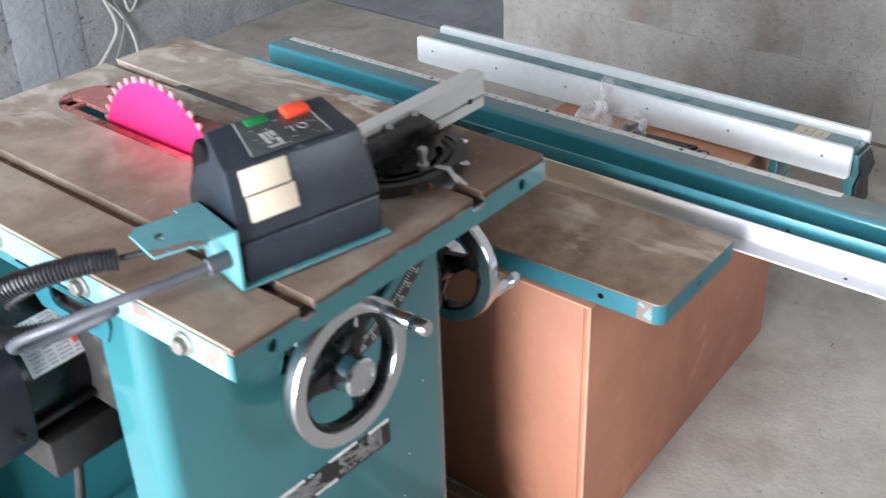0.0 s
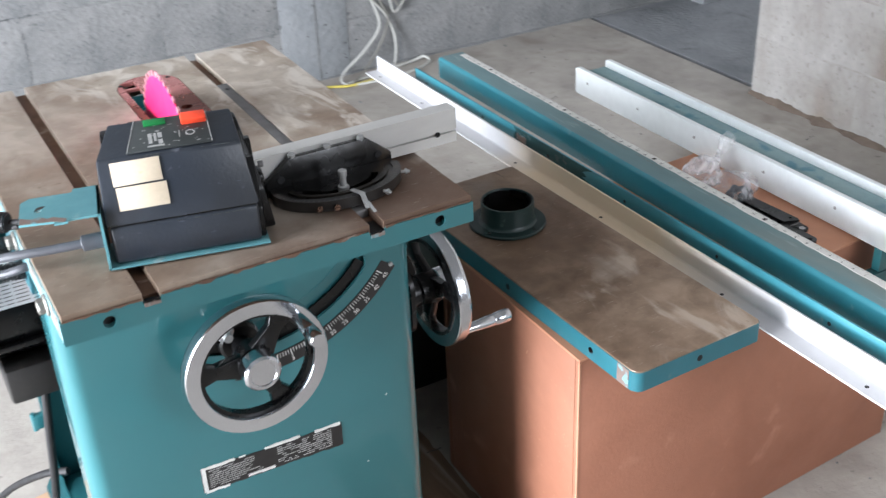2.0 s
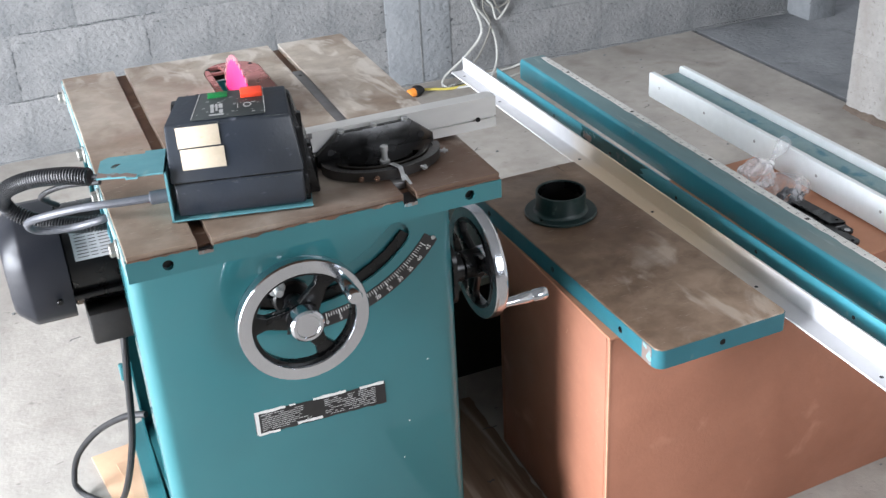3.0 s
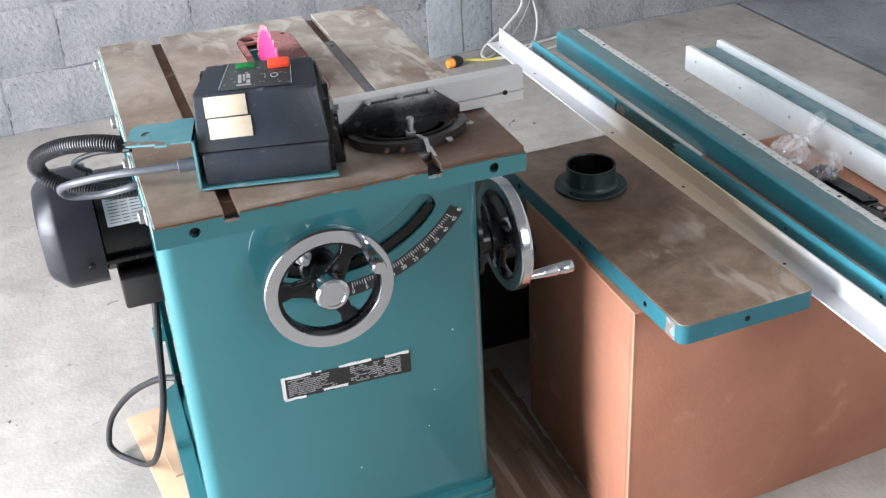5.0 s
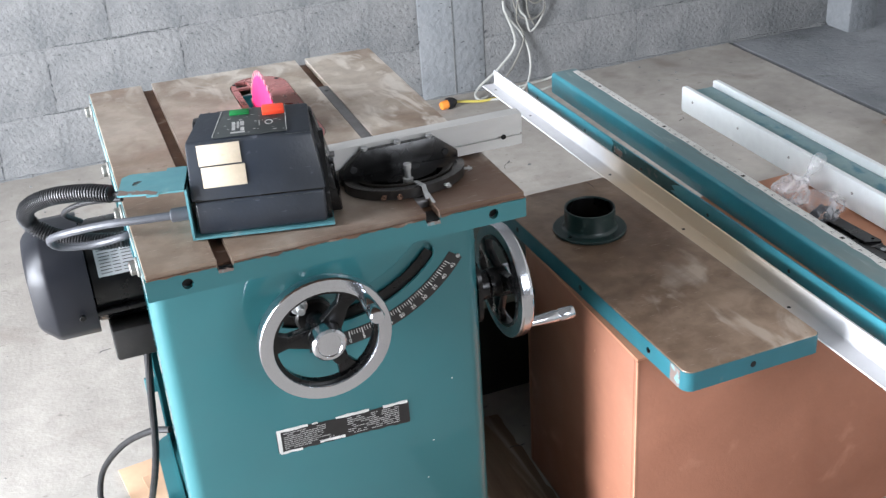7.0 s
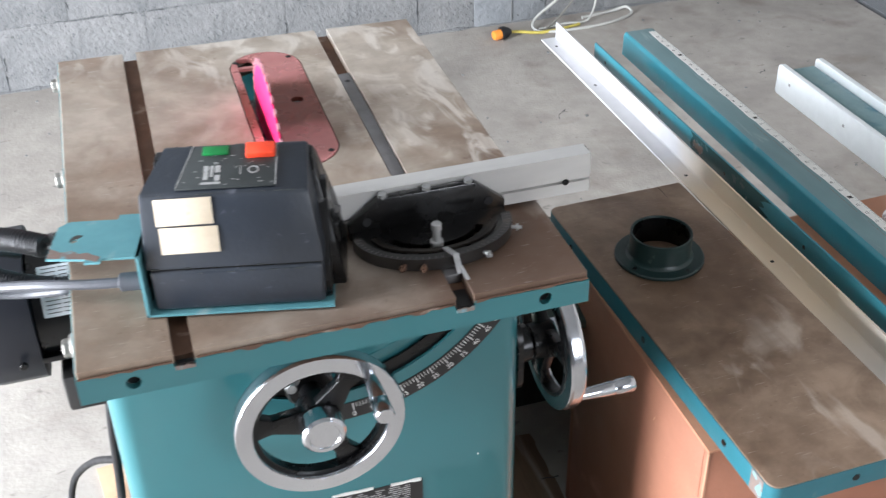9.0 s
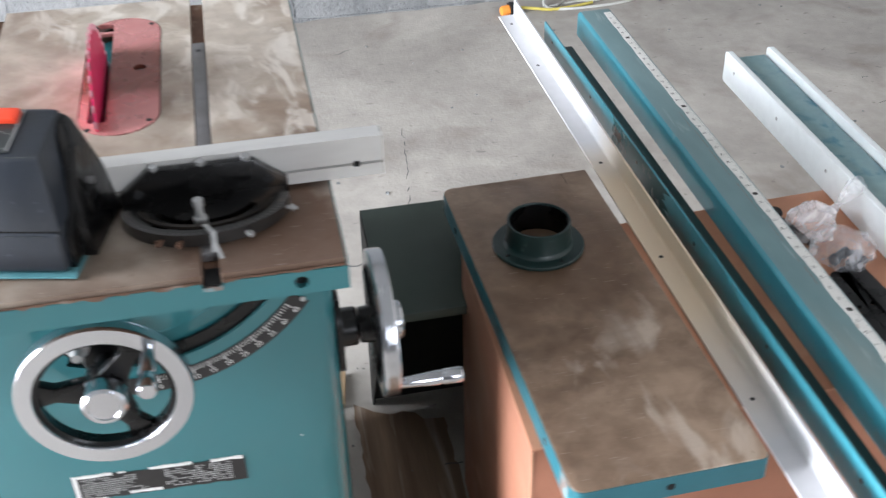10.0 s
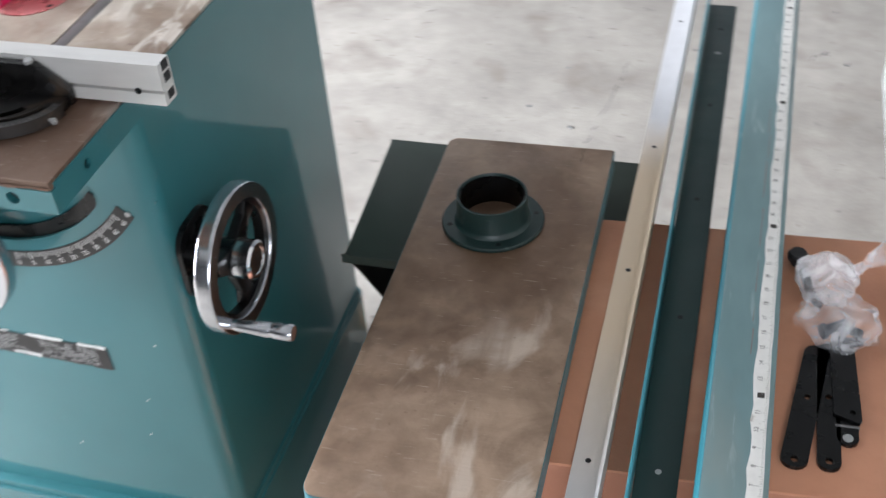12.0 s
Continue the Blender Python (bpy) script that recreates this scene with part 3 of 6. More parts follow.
for xa, xb, holes in ((TX1 - 0.006, TX1 + 0.002, (0.78, 0.93, 1.30)), (TX0 + 0.006, TX0 - 0.002, ())):
    sk = B()
    plate(sk, [(TY0 + 0.006, 0.877), (TY1 + 0.002, 0.877), (TY1 + 0.002, 0.911), (TY0 + 0.006, 0.911)], [ring(h, 0.894, 0.006, 12) for h in holes], "x", xa, xb)
    # the left skirt takes a paler enamel than the right one
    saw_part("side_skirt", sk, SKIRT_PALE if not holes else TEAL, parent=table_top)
    for h in holes:
        saw_part("bolt_hole", rod(B(), (xa - 0.006, h, 0.894), (xa + 0.002, h, 0.894), 0.007, 12), BLACK, parent=table_top)
for by in (0.785, 0.95, 1.11, 1.375):
    bo = B()
    rod(bo, (TX0 - 0.001, by, 0.893), (TX0 - 0.006, by, 0.893), 0.0135, 20)
    lathe(bo, (TX0 - 0.005, by, 0.893), (-1, 0, 0), [(0, 0), (0, 0.0095), (0.0075, 0.0095), (0.009, 0.008), (0.009, 0)], 6)
    saw_part("hex_bolt", bo, DULL_ZINC, "zinc hex bolt with washer", table_top)

rl = random.Random(19)
for x0, x1, dark_to in ((SL0, SL1, 0.004), (SR0, SR1, 0.026)):
    # black piece puts the shade of the slot's mouth into colour
    saw_part("slot_mouth", box(B(), x0 + 0.001, x1 - 0.001, TY0 - 0.0015, TY0 + dark_to, 0.8995, SLOT_Z + 0.0006), BLACK, "mouth of the slot, blackened for its shade", table_top)
    pts = [(x0 + (x1 - x0) * i / 8, 0.9004 + rl.uniform(0, 0.0022)) for i in range(9)] + [(x1 - (x1 - x0) * i / 8, 0.8975 - rl.uniform(0, 0.0012)) for i in range(9)]
    saw_part("torn_lip", prism(B(), pts, "y", TY0 - 0.0032, TY0 - 0.0018), BARE, "rough bare lip under the slot", table_top)

# blade
bl = B()
n_teeth = 40
disc = []
teeth = B()
for i in range(n_teeth):
    a0 = 2 * math.pi * i / n_teeth
    w = 2 * math.pi / n_teeth
    disc += [(1.15 + 0.1175 * math.cos(a0), 0.877 + 0.1175 * math.sin(a0)), (1.15 + 0.1185 * math.cos(a0 + w * 0.5), 0.877 + 0.1185 * math.sin(a0 + w * 0.5))]
    p = [(0.1165, 0.0), (0.1175, 0.5), (0.1255, 0.42), (0.1265, 0.12), (0.1225, -0.02)]
    prism(teeth, [(1.15 + r * math.cos(a0 + w * k), 0.877 + r * math.sin(a0 + w * k)) for r, k in p], "x", 0.7885, 0.7915)
prism(bl, disc, "x", 0.789, 0.791)
blade = saw_part("saw_blade", bl, PINK, "bright pink circular saw blade with carbide teeth")
saw_part("teeth", teeth, CARBIDE, "pale worn tooth tips", blade)
saw_part("arbor", rod(B(), (0.70, 1.15, 0.877), (0.80, 1.15, 0.877), 0.016), BRIGHT_STEEL)

# cabinet
CX0, CX1, CY0, CY1, CZ0, CZ1 = 0.534, 1.046, 0.88, 1.415, 0.163, 0.877
AC = (0.801, 0.900)


def arc(r, a0, a1, n=16):
    return [(AC[0] + r * math.cos(radians(a0 + (a1 - a0) * i / n)), AC[1] + r * math.sin(radians(a0 + (a1 - a0) * i / n))) for i in range(n + 1)]


mid = (AC[0] + 0.2 * math.cos(radians(-43)), AC[1] + 0.2 * math.sin(radians(-43)))
cap = [(mid[0] + 0.022 * math.cos(radians(-43 + a)), mid[1] + 0.022 * math.sin(radians(-43 + a))) for a in (22.5, 45, 67.5, 90, 112.5, 135, 157.5)]
slot = arc(0.222, -112, -43) + cap + arc(0.178, -43, -112)
R = 0.026
cab = B()
plate(cab, [(CX0 + R, CZ0), (CX1 - R, CZ0), (CX1 - R, CZ1), (CX0 + R, CZ1)], [slot], "y", CY0, CY0 + 0.004)


def corner(bm, cx, cy, a0, a1, r, z0, z1, n=8):
    outer = [(cx + r * math.cos(radians(a0 + (a1 - a0) * i / n)), cy + r * math.sin(radians(a0 + (a1 - a0) * i / n))) for i in range(n + 1)]
    inner = [(cx + (r - 0.004) * math.cos(radians(a1 + (a0 - a1) * i / n)), cy + (r - 0.004) * math.sin(radians(a1 + (a0 - a1) * i / n))) for i in range(n + 1)]
    prism(bm, outer + inner, "z", z0, z1)


corner(cab, CX1 - R, CY0 + R, 270, 360, R, CZ0, CZ1)
corner(cab, CX0 + R, CY0 + R, 180, 270, R, CZ0, CZ1)
bmesh.ops.remove_doubles(cab, verts=cab.verts[:], dist=0.0003)
cabinet = saw_part("cabinet", cab, TEAL, "teal enamelled steel cabinet front")
side_r = B()
box(side_r, CX1 - 0.004, CX1, CY0 + R, CY1, CZ0, CZ1)
box(side_r, CX0, CX1 - 0.004, CY1 - 0.004, CY1, CZ0, CZ1)
saw_part("side_panel", side_r, TEAL, parent=cabinet)
side_l = B()
plate(side_l, [(CY0 + R, CZ0), (CY1 - 0.004, CZ0), (CY1 - 0.004, CZ1), (CY0 + R, CZ1)], [rounded(0.955, 1.385, 0.19, 0.862, 0.02, 3)], "x", CX0, CX0 + 0.004)
saw_part("side_panel", side_l, TEAL, "side panel with an open motor bay", cabinet)
sh = B()
prism(sh, [(CY0 + 0.01, 0.30), (CY1 - 0.01, 0.17), (CY1 - 0.01, 0.166), (CY0 + 0.01, 0.296)], "x", CX0 + 0.006, CX1 - 0.006)
saw_part("inner_chute", sh, TEAL, parent=cabinet)
bs = B()
prism(bs, rounded(0.508, 1.053, 0.858, 1.44, 0.03), "z", 0.0, 0.152)
prism(bs, rounded(0.512, 1.050, 0.863, 1.434, 0.03), "z", 0.152, 0.165)
saw_part("base", bs, TEAL, "teal flared base plinth")
for zz in (0.30, 0.58):
    lug = B()
    box(lug, CX0 - 0.02, CX0 + 0.001, 1.395, 1.41, zz, zz + 0.03, 0.003)
    rod(lug, (CX0 - 0.016, 1.4025, zz - 0.004), (CX0 - 0.016, 1.4025, zz + 0.034), 0.005, 10)
    saw_part("hinge_lug", lug, TEAL, parent=cabinet)
tr = B()
prism(tr, arc(0.226, -124, -40) + arc(0.2035, -40, -124), "y", 0.8846, 0.8872)
box(tr, 0.60, 0.98, 0.965, 1.33, 0.80, 0.875, 0.01)
saw_part("trunnion", tr, BLACK, "black greasy trunnion casting")
lip = [(mid[0] + 0.0234 * math.cos(radians(-43 + a)), mid[1] + 0.0234 * math.sin(radians(-43 + a))) for a in (22.5, 45, 67.5, 90, 112.5, 135, 157.5)]
saw_part("slot_lip", plate(B(), arc(0.2234, -112.4, -43) + lip + arc(0.1766, -43, -112.4), [slot], "y", CY0 - 0.0007, CY0 + 0.0004), TEAL, "turned-out edge of the curved slot", cabinet)
saw_part("trunnion_cover", prism(B(), arc(0.280, -128, -30) + arc(0.120, -30, -128), "y", 0.8905, 0.8945), TEAL, "teal inner plate behind the curved slot", cabinet)

rch = random.Random(8)
chips = B()
for cx, cz in ((0.945, 0.405), (0.93, 0.33), (0.985, 0.52), (0.80, 0.28)):
    prism(chips, [(cx + rch.uniform(0.0008, 0.002) * math.cos(a), cz + rch.uniform(0.0008, 0.002) * math.sin(a)) for a in (0, 1.2, 2.5, 3.7, 5.0)], "y", CY0 - 0.0004, CY0 + 0.0002)
tagged(saw_part("paint_chips", chips, WHITE_PRINT, "small pale chips in the paint", cabinet), kind="stuff")

# bevel scale with its numbers
scale = saw_part("bevel_scale", prism(B(), arc(0.266, -100, -36.5, 24) + arc(0.2405, -36.5, -100, 24), "y", CY0 - 0.0012, CY0 - 0.0002), LABEL_BLACK, "black curved bevel scale with white marks", cabinet)
ticks = B()
for d in range(0, 46):
    a = radians(-85.5 + d)
    r0, r1, w = 0.2425, (0.2535 if d % 5 == 0 else 0.2495), (0.0007 if d % 5 == 0 else 0.0004)
    t = Vector((-math.sin(a), math.cos(a))) * w
    u = Vector((math.cos(a), math.sin(a)))
    c = Vector(AC)
    prism(ticks, [tuple(c + u * r0 - t), tuple(c + u * r1 - t), tuple(c + u * r1 + t), tuple(c + u * r0 + t)], "y", CY0 - 0.0017, CY0 - 0.0011)
saw_part("scale_marks", ticks, WHITE_PRINT, parent=scale)
for d in range(0, 50, 5):
    a = -85.5 + d
    x, z = AC[0] + 0.2595 * math.cos(radians(a)), AC[1] + 0.2595 * math.sin(radians(a))
    writing(str(d), 0.0095, WHITE_PRINT, scale, saw_m @ pose(x, CY0 - 0.0016, z, 90, 0, 0) @ pose(0, 0, 0, 0, 0, a + 90))
saw_part("scale_screw", rod(B(), (1.008, CY0 - 0.003, 0.7465), (1.008, CY0, 0.7465), 0.0035, 12), BRIGHT_STEEL, parent=scale)

# torn warning label: black film, torn to the white backing along its edges
rnd = random.Random(4)


def ragged(x0, x1, z_top, z_bot, jag):
    """A strip between two sloping edges, torn along both."""
    n = max(4, int((x1 - x0) / 0.008))
    fall = lambda x: -0.036 * (x - 0.682)
    up_ = [(x0 + (x1 - x0) * i / n, z_top + fall(x0 + (x1 - x0) * i / n) + rnd.uniform(-jag, jag)) for i in range(n + 1)]
    dn_ = [(x1 - (x1 - x0) * i / n, z_bot + fall(x1 - (x1 - x0) * i / n) + rnd.uniform(-jag, jag)) for i in range(n + 1)]
    return up_ + dn_


lab = saw_part("warning_label", prism(B(), ragged(0.683, 0.906, 0.5068, 0.4655, 0.0012), "y", CY0 - 0.0011, CY0 - 0.0001), LABEL_BLACK, "torn black and white warning label", cabinet)
for x0, x1, zt, zb in ((0.684, 0.735, 0.5095, 0.5052), (0.742, 0.752, 0.509, 0.506), (0.782, 0.838, 0.5098, 0.5058), (0.862, 0.904, 0.5096, 0.5050), (0.686, 0.722, 0.4675, 0.4630), (0.752, 0.794, 0.4720, 0.4672), (0.684, 0.690, 0.5065, 0.4655)):
    saw_part("torn_backing", prism(B(), ragged(x0, x1, zt, zb, 0.0008), "y", CY0 - 0.0017, CY0 - 0.0002), WHITE_PRINT, "white backing laid bare", lab)
lines = B()
for col_x, w in ((0.694, 0.082), (0.800, 0.088)):
    for r in range(9):
        x = col_x
        while x < col_x + w:
            l = rnd.uniform(0.003, 0.010)
            z = 0.5015 - r * 0.0037 - (x + l / 2 - 0.682) * 0.036
            if rnd.random() < 0.86 and not (0.758 < x < 0.80 and r < 5):
                box(lines, x, min(x + l, col_x + w), CY0 - 0.0019, CY0 - 0.0015, z - 0.0007, z + 0.0007)
            x += l + 0.0012
tagged(saw_part("label_print", lines, GREY_PRINT, parent=lab), kind="stuff")


# handwheels: local axis +z points out of the wheel
def handwheel(m, r_rim, handle_angle, label, spoke_angle, reach=1.0):
    def put(name, bm, material, parent, label=""):
        bm.transform(m)
        return saw_part(name, bm, material, label, parent)
    rim = B()
    prof = []
    for k in range(24):
        a = 2 * math.pi * k / 24
        prof.append((0.0105 * max(-1, min(1, 1.6 * math.sin(a))), r_rim - 0.0108 + 0.0108 * max(-1, min(1, 1.25 * math.cos(a)))))
    lathe(rim, (0, 0, 0), (0, 0, 1), prof, 48, True)
    wheel = saw_part("handwheel", xf(rim, m), CHROME, label)
    web = B()
    lathe(web, (0, 0, 0), (0, 0, 1), [(-0.012, r_rim - 0.0195), (0.004, r_rim - 0.021), (0.004, r_rim - 0.027), (-0.012, r_rim - 0.025)], 48, True)
    lathe(web, (0, 0, 0), (0, 0, 1), [(-0.03, 0), (-0.03, 0.024), (0.0, 0.027), (0.004, 0.0), ], 24)
    for k in range(3):
        a = radians(spoke_angle + 120 * k)
        u, t = Vector((math.cos(a), math.sin(a))), Vector((-math.sin(a), math.cos(a)))
        q = [u * 0.018 - t * 0.018, u * (r_rim - 0.045) - t * 0.010, u * (r_rim - 0.024) - t * 0.018, u * (r_rim - 0.024) + t * 0.018, u * (r_rim - 0.045) + t * 0.010, u * 0.018 + t * 0.018]
        prism(web, [tuple(v) for v in q], "z", -0.014, 0.0, 0.002)
    put("spokes", web, BLACK, wheel, "black painted three-spoke web")
    hub = B()
    lathe(hub, (0, 0, 0), (0, 0, 1), [(0.0, 0.0), (0.0, 0.024), (0.003, 0.0262), (0.024, 0.0262), (0.0275, 0.023), (0.0275, 0.0185), (0.026, 0.0175), (0.026, 0)], 32)
    put("hub_knob", hub, CHROME, wheel, "turned steel lock knob")
    a = radians(handle_angle)
    hx, hy = (r_rim - 0.0135) * math.cos(a), (r_rim - 0.0135) * math.sin(a)
    h = B()
    lathe(h, (hx, hy, 0.006), (0, 0, 1), [(a_ * reach, r_) for a_, r_ in ((0, 0), (0, 0.0065), (0.010, 0.0075), (0.05, 0.0105), (0.052, 0.0095), (0.055, 0.0095), (0.057, 0.0108), (0.076, 0.0112), (0.079, 0.0095), (0.079, 0))], 20)
    put("crank_handle", h, CHROME, wheel, "tapered chrome crank handle")
    sh = B()
    rod(sh, (0, 0, -0.075), (0, 0, -0.028), 0.014, 20)
    put("shaft", sh, BLACK, wheel)
    return wheel


def xf(bm, m):
    bm.transform(m)
    return bm


handwheel(pose(0.768, 0.811, 0.7025, 90, 0, 0), 0.101, 47, "chrome-rimmed front handwheel with crank handle", 55)
handwheel(pose(1.108, 0.935, 0.648, 90, 0, 90), 0.099, 217, "chrome-rimmed side handwheel with crank handle", 38, 1.12)
fl = B()
rod(fl, (0.768, CY0 + 0.03, 0.705), (0.768, CY0 - 0.012, 0.705), 0.03, 20)
rod(fl, (0.735, CY0 + 0.01, 0.732), (0.735, CY0 - 0.022, 0.732), 0.012, 14)
saw_part("shaft_collar", fl, BLACK)
nut = lathe(B(), (0.742, CY0 - 0.02, 0.742), (0, -1, 0), [(0, 0), (0, 0.012), (0.004, 0.0135), (0.012, 0.0135), (0.015, 0.011), (0.016, 0.006), (0.03, 0.006), (0.03, 0)], 16)
saw_part("lock_nut", nut, BRIGHT_STEEL, "bright steel lock nut beside the shaft")
fl = B()
plate(fl, rounded(0.895, 0.985, 0.590, 0.702, 0.03), [], "x", CX1 + 0.0005, CX1 + 0.008)
rod(fl, (CX1 + 0.004, 0.935, 0.648), (CX1 + 0.03, 0.935, 0.648), 0.026, 20)
saw_part("shaft_collar", fl, BLACK, "black shaft bracket")

# motor
MY, MZ = 1.10, 0.748
mb = B()
rod(mb, (0.455, MY, MZ), (0.70, MY, MZ), 0.082, 32)
motor = saw_part("motor", mb, BLACK, "black induction motor in the open bay")
ec = B()
rows = []
for x, h, r in ((0.462, 0.087, 0.056), (0.404, 0.087, 0.056), (0.398, 0.085, 0.054), (0.378, 0.069, 0.043), (0.373, 0.062, 0.038)):
    rows.append([ec.verts.new((x, MY + p[0], MZ + p[1])) for p in rounded(-h, h, -h, h, r, 3)])
for p, q in zip(rows, rows[1:]):
    for i in range(len(p)):
        ec.faces.new((p[i], p[(i + 1) % len(p)], q[(i + 1) % len(p)], q[i]))
ec.faces.new(rows[-1])
ec.faces.new(rows[0][::-1])
bmesh.ops.recalc_face_normals(ec, faces=ec.faces[:])
saw_part("fan_cover", ec, FAN_BLACK, "dusty faceted black fan cover", motor)
jb = B()
box(jb, 0.475, 0.60, MY - 0.075, MY + 0.03, 0.615, 0.672, 0.006)
saw_part("junction_box", jb, DUSTY_BLACK, "dusty black junction box", motor)
rb = B()
box(rb, 0.462, 0.60, MY - 0.086, MY - 0.07, MZ - 0.038, MZ - 0.030, 0.001)
rod(rb, (0.44, MY - 0.091, MZ - 0.03), (0.44, MY - 0.097, MZ - 0.03), 0.005, 10)
saw_part("mounting_rail", rb, BLACK, parent=motor)
np_ = B()
for i in range(5):
    a0, a1 = radians(118 + i * 9), radians(118 + (i + 1) * 9)
    v = [np_.verts.new((x, MY + 0.0832 * math.cos(a), MZ + 0.0832 * math.sin(a))) for a in (a0, a1) for x in (0.476, 0.552)]
    np_.faces.new((v[0], v[1], v[3], v[2]))
bmesh.ops.remove_doubles(np_, verts=np_.verts[:], dist=0.0002)
bmesh.ops.recalc_face_normals(np_, faces=np_.faces[:])
saw_part("nameplate", np_, LABEL_SILVER, "silver motor nameplate with small print", motor)
pr = B()
for i in range(12):
    a = radians(121 + i * 3.5)
    for x0, x1 in ((0.481, 0.498), (0.501, 0.512), (0.516, 0.533), (0.537, 0.548)):
        c = Vector((0, MY + 0.0837 * math.cos(a), MZ + 0.0837 * math.sin(a)))
        t = Vector((0, -math.sin(a), math.cos(a))) * 0.00055
        v = [pr.verts.new(p) for p in (c - t + Vector((x0, 0, 0)), c - t + Vector((x1, 0, 0)), c + t + Vector((x1, 0, 0)), c + t + Vector((x0, 0, 0)))]
        pr.faces.new(v)
tagged(saw_part("nameplate_print", pr, INK, parent=motor), kind="stuff")
saw_part("nameplate_seal", rod(B(), (0.536, MY + 0.0838 * math.cos(radians(150)), MZ + 0.0838 * math.sin(radians(150))), (0.544, MY + 0.0838 * math.cos(radians(150)), MZ + 0.0838 * math.sin(radians(150))), 0.0022, 8), RED_BTN, "small red seal on the nameplate", motor)
sb = B()
plate(sb, [(0.925, 0.877), (0.925, 0.852), (0.935, 0.830), (1.06, 0.830), (1.10, 0.877)], [rounded(0.944, 1.036, 0.842, 0.874, 0.013, 3)], "x", 0.529, 0.533)
saw_part("skirt_bracket", sb, TEAL_BRIGHT, "teal lug with an oval cut-out", cabinet)
mp_ = B()
box(mp_, 0.546, 0.560, 0.955, 1.075, 0.70, 0.866, 0.003)
box(mp_, 0.560, 0.70, 0.955, 0.970, 0.72, 0.84, 0.004)
saw_part("motor_bracket", mp_, DUSTY_BLACK, "dusty black motor bracket", motor)
for bx, by, bz in ((0.546, 1.055, 0.838), (0.546, 0.988, 0.838), (0.546, 1.034, 0.733), (0.546, 1.048, 0.757)):
    bo = B()
    rod(bo, (bx + 0.001, by, bz), (bx - 0.004, by, bz), 0.008, 14)
    lathe(bo, (bx - 0.003, by, bz), (-1, 0, 0), [(0, 0), (0, 0.0055), (0.006, 0.0055), (0.007, 0.0045), (0.007, 0)], 6)
    saw_part("bracket_bolt", bo, BRIGHT_STEEL, parent=motor)
for y0, y1, z0, z1 in ((0.730, 0.752, 0.8775, 0.909), (0.80, 0.862, 0.895, 0.9105), (1.18, 1.23, 0.898, 0.9105)):
    rb_ = random.Random(int(y0 * 1000))
    pts = [(y0 + (y1 - y0) * i / 6, z1 - rb_.uniform(0, 0.003)) for i in range(7)] + [(y1 - (y1 - y0) * i / 6, z0 + rb_.uniform(0, 0.006)) for i in range(7)]
    saw_part("bare_patch", prism(B(), pts, "x", TX0 - 0.0026, TX0 - 0.0016), BARE, "worn bare patch on the teal edge", table_top)
saw_part("power_cord", hose(B(), [(0.525, 1.06, 0.62), (0.515, 1.07, 0.52), (0.50, 1.12, 0.35), (0.47, 1.25, 0.14), (0.445, 1.36, 0.03), (0.41, 1.42, 0.008), (0.385, 1.45, 0.012), (0.375, 1.46, 0.04), (0.395, 1.45, 0.11), (0.445, 1.36, 0.22), (0.50, 1.24, 0.32), (0.536, 1.20, 0.34)], 0.0065, 10, 8), RUBBER, "black rubber power cord looping to the floor", motor)

# ---- switch box on the table ----
sw = thing("switch_box", "black plastic switch box with green and red buttons", "switch", (0.607, 0.782, TZ + 0.0035), -13.0)
W, D = 0.176, 0.122
SEAM, LIP, CREST = 0.052, 0.1275, 0.1405
lo = B()
box(lo, 0.006, W, 0.0, D - 0.01, 0.004, SEAM - 0.001, 0.0045, 3)
lower = part("housing_base", lo, BLACK_PLASTIC, sw, "dusty black lower shell")
hi = B()
prism(hi, [(0.001, SEAM), (0.017, LIP - 0.003), (0.021, LIP), (0.088, CREST), (0.095, CREST - 0.003), (0.110, SEAM + 0.02), (0.110, SEAM)], "x", 0.003, W + 0.002, 0.0028)
for f in hi.verts:
    k = max(0, (f.co.z - SEAM)) / 0.09
    f.co.x = f.co.x + (0.003 * k + (0.016 if f.co.y > 0.06 and f.co.z > LIP else 0) if f.co.x < W / 2 else -0.013 * k)
part("housing_cover", hi, BLACK_PLASTIC, sw, "dusty black sloping cover")
part("seam", box(B(), 0.008, W - 0.002, 0.003, D - 0.014, SEAM - 0.003, SEAM + 0.003), BLACK, sw)
# rear half: a wider flange that stands behind the cover
rear = B()
prism(rear, [(0.030, 0.003), (0.034, 0.055), (0.052, 0.085), (0.066, 0.122), (0.078, 0.132), (0.096, 0.133), (0.106, 0.122), (0.122, 0.06), (0.122, 0.003)], "x", 0.012, W + 0.021, 0.003)
for f in rear.verts:
    if f.co.x > W / 2:
        f.co.x -= 0.024 * max(0, f.co.z - 0.02) / 0.1
part("rear_flange", rear, BLACK, sw, "wider black rear half of the box")
part("side_recess", box(B(), W + 0.0, W + 0.0165, 0.056, 0.088, 0.03, 0.062, 0.004), BLACK, sw, "dark recess in the side")
part("side_screw", rod(B(), (W + 0.012, 0.070, 0.070), (W + 0.0185, 0.070, 0.070), 0.004, 10), GUIDE, sw)
# the control panel lies on the cover's gently sloping top
pa = math.degrees(math.atan2(CREST - LIP, 0.088 - 0.021))
pm = pose(0, 0.021, LIP + 0.0004, pa, 0, 0)
pan = B()
box(pan, 0.040, 0.136, 0.002, 0.066, 0.0, 0.0022, 0.0008)
for v in pan.verts:
    if v.co.x < 0.09:
        v.co.x += 0.2 * v.co.y
panel = part("control_panel", xf(pan, pm), LABEL_DARK, sw, "scratched dark control panel")
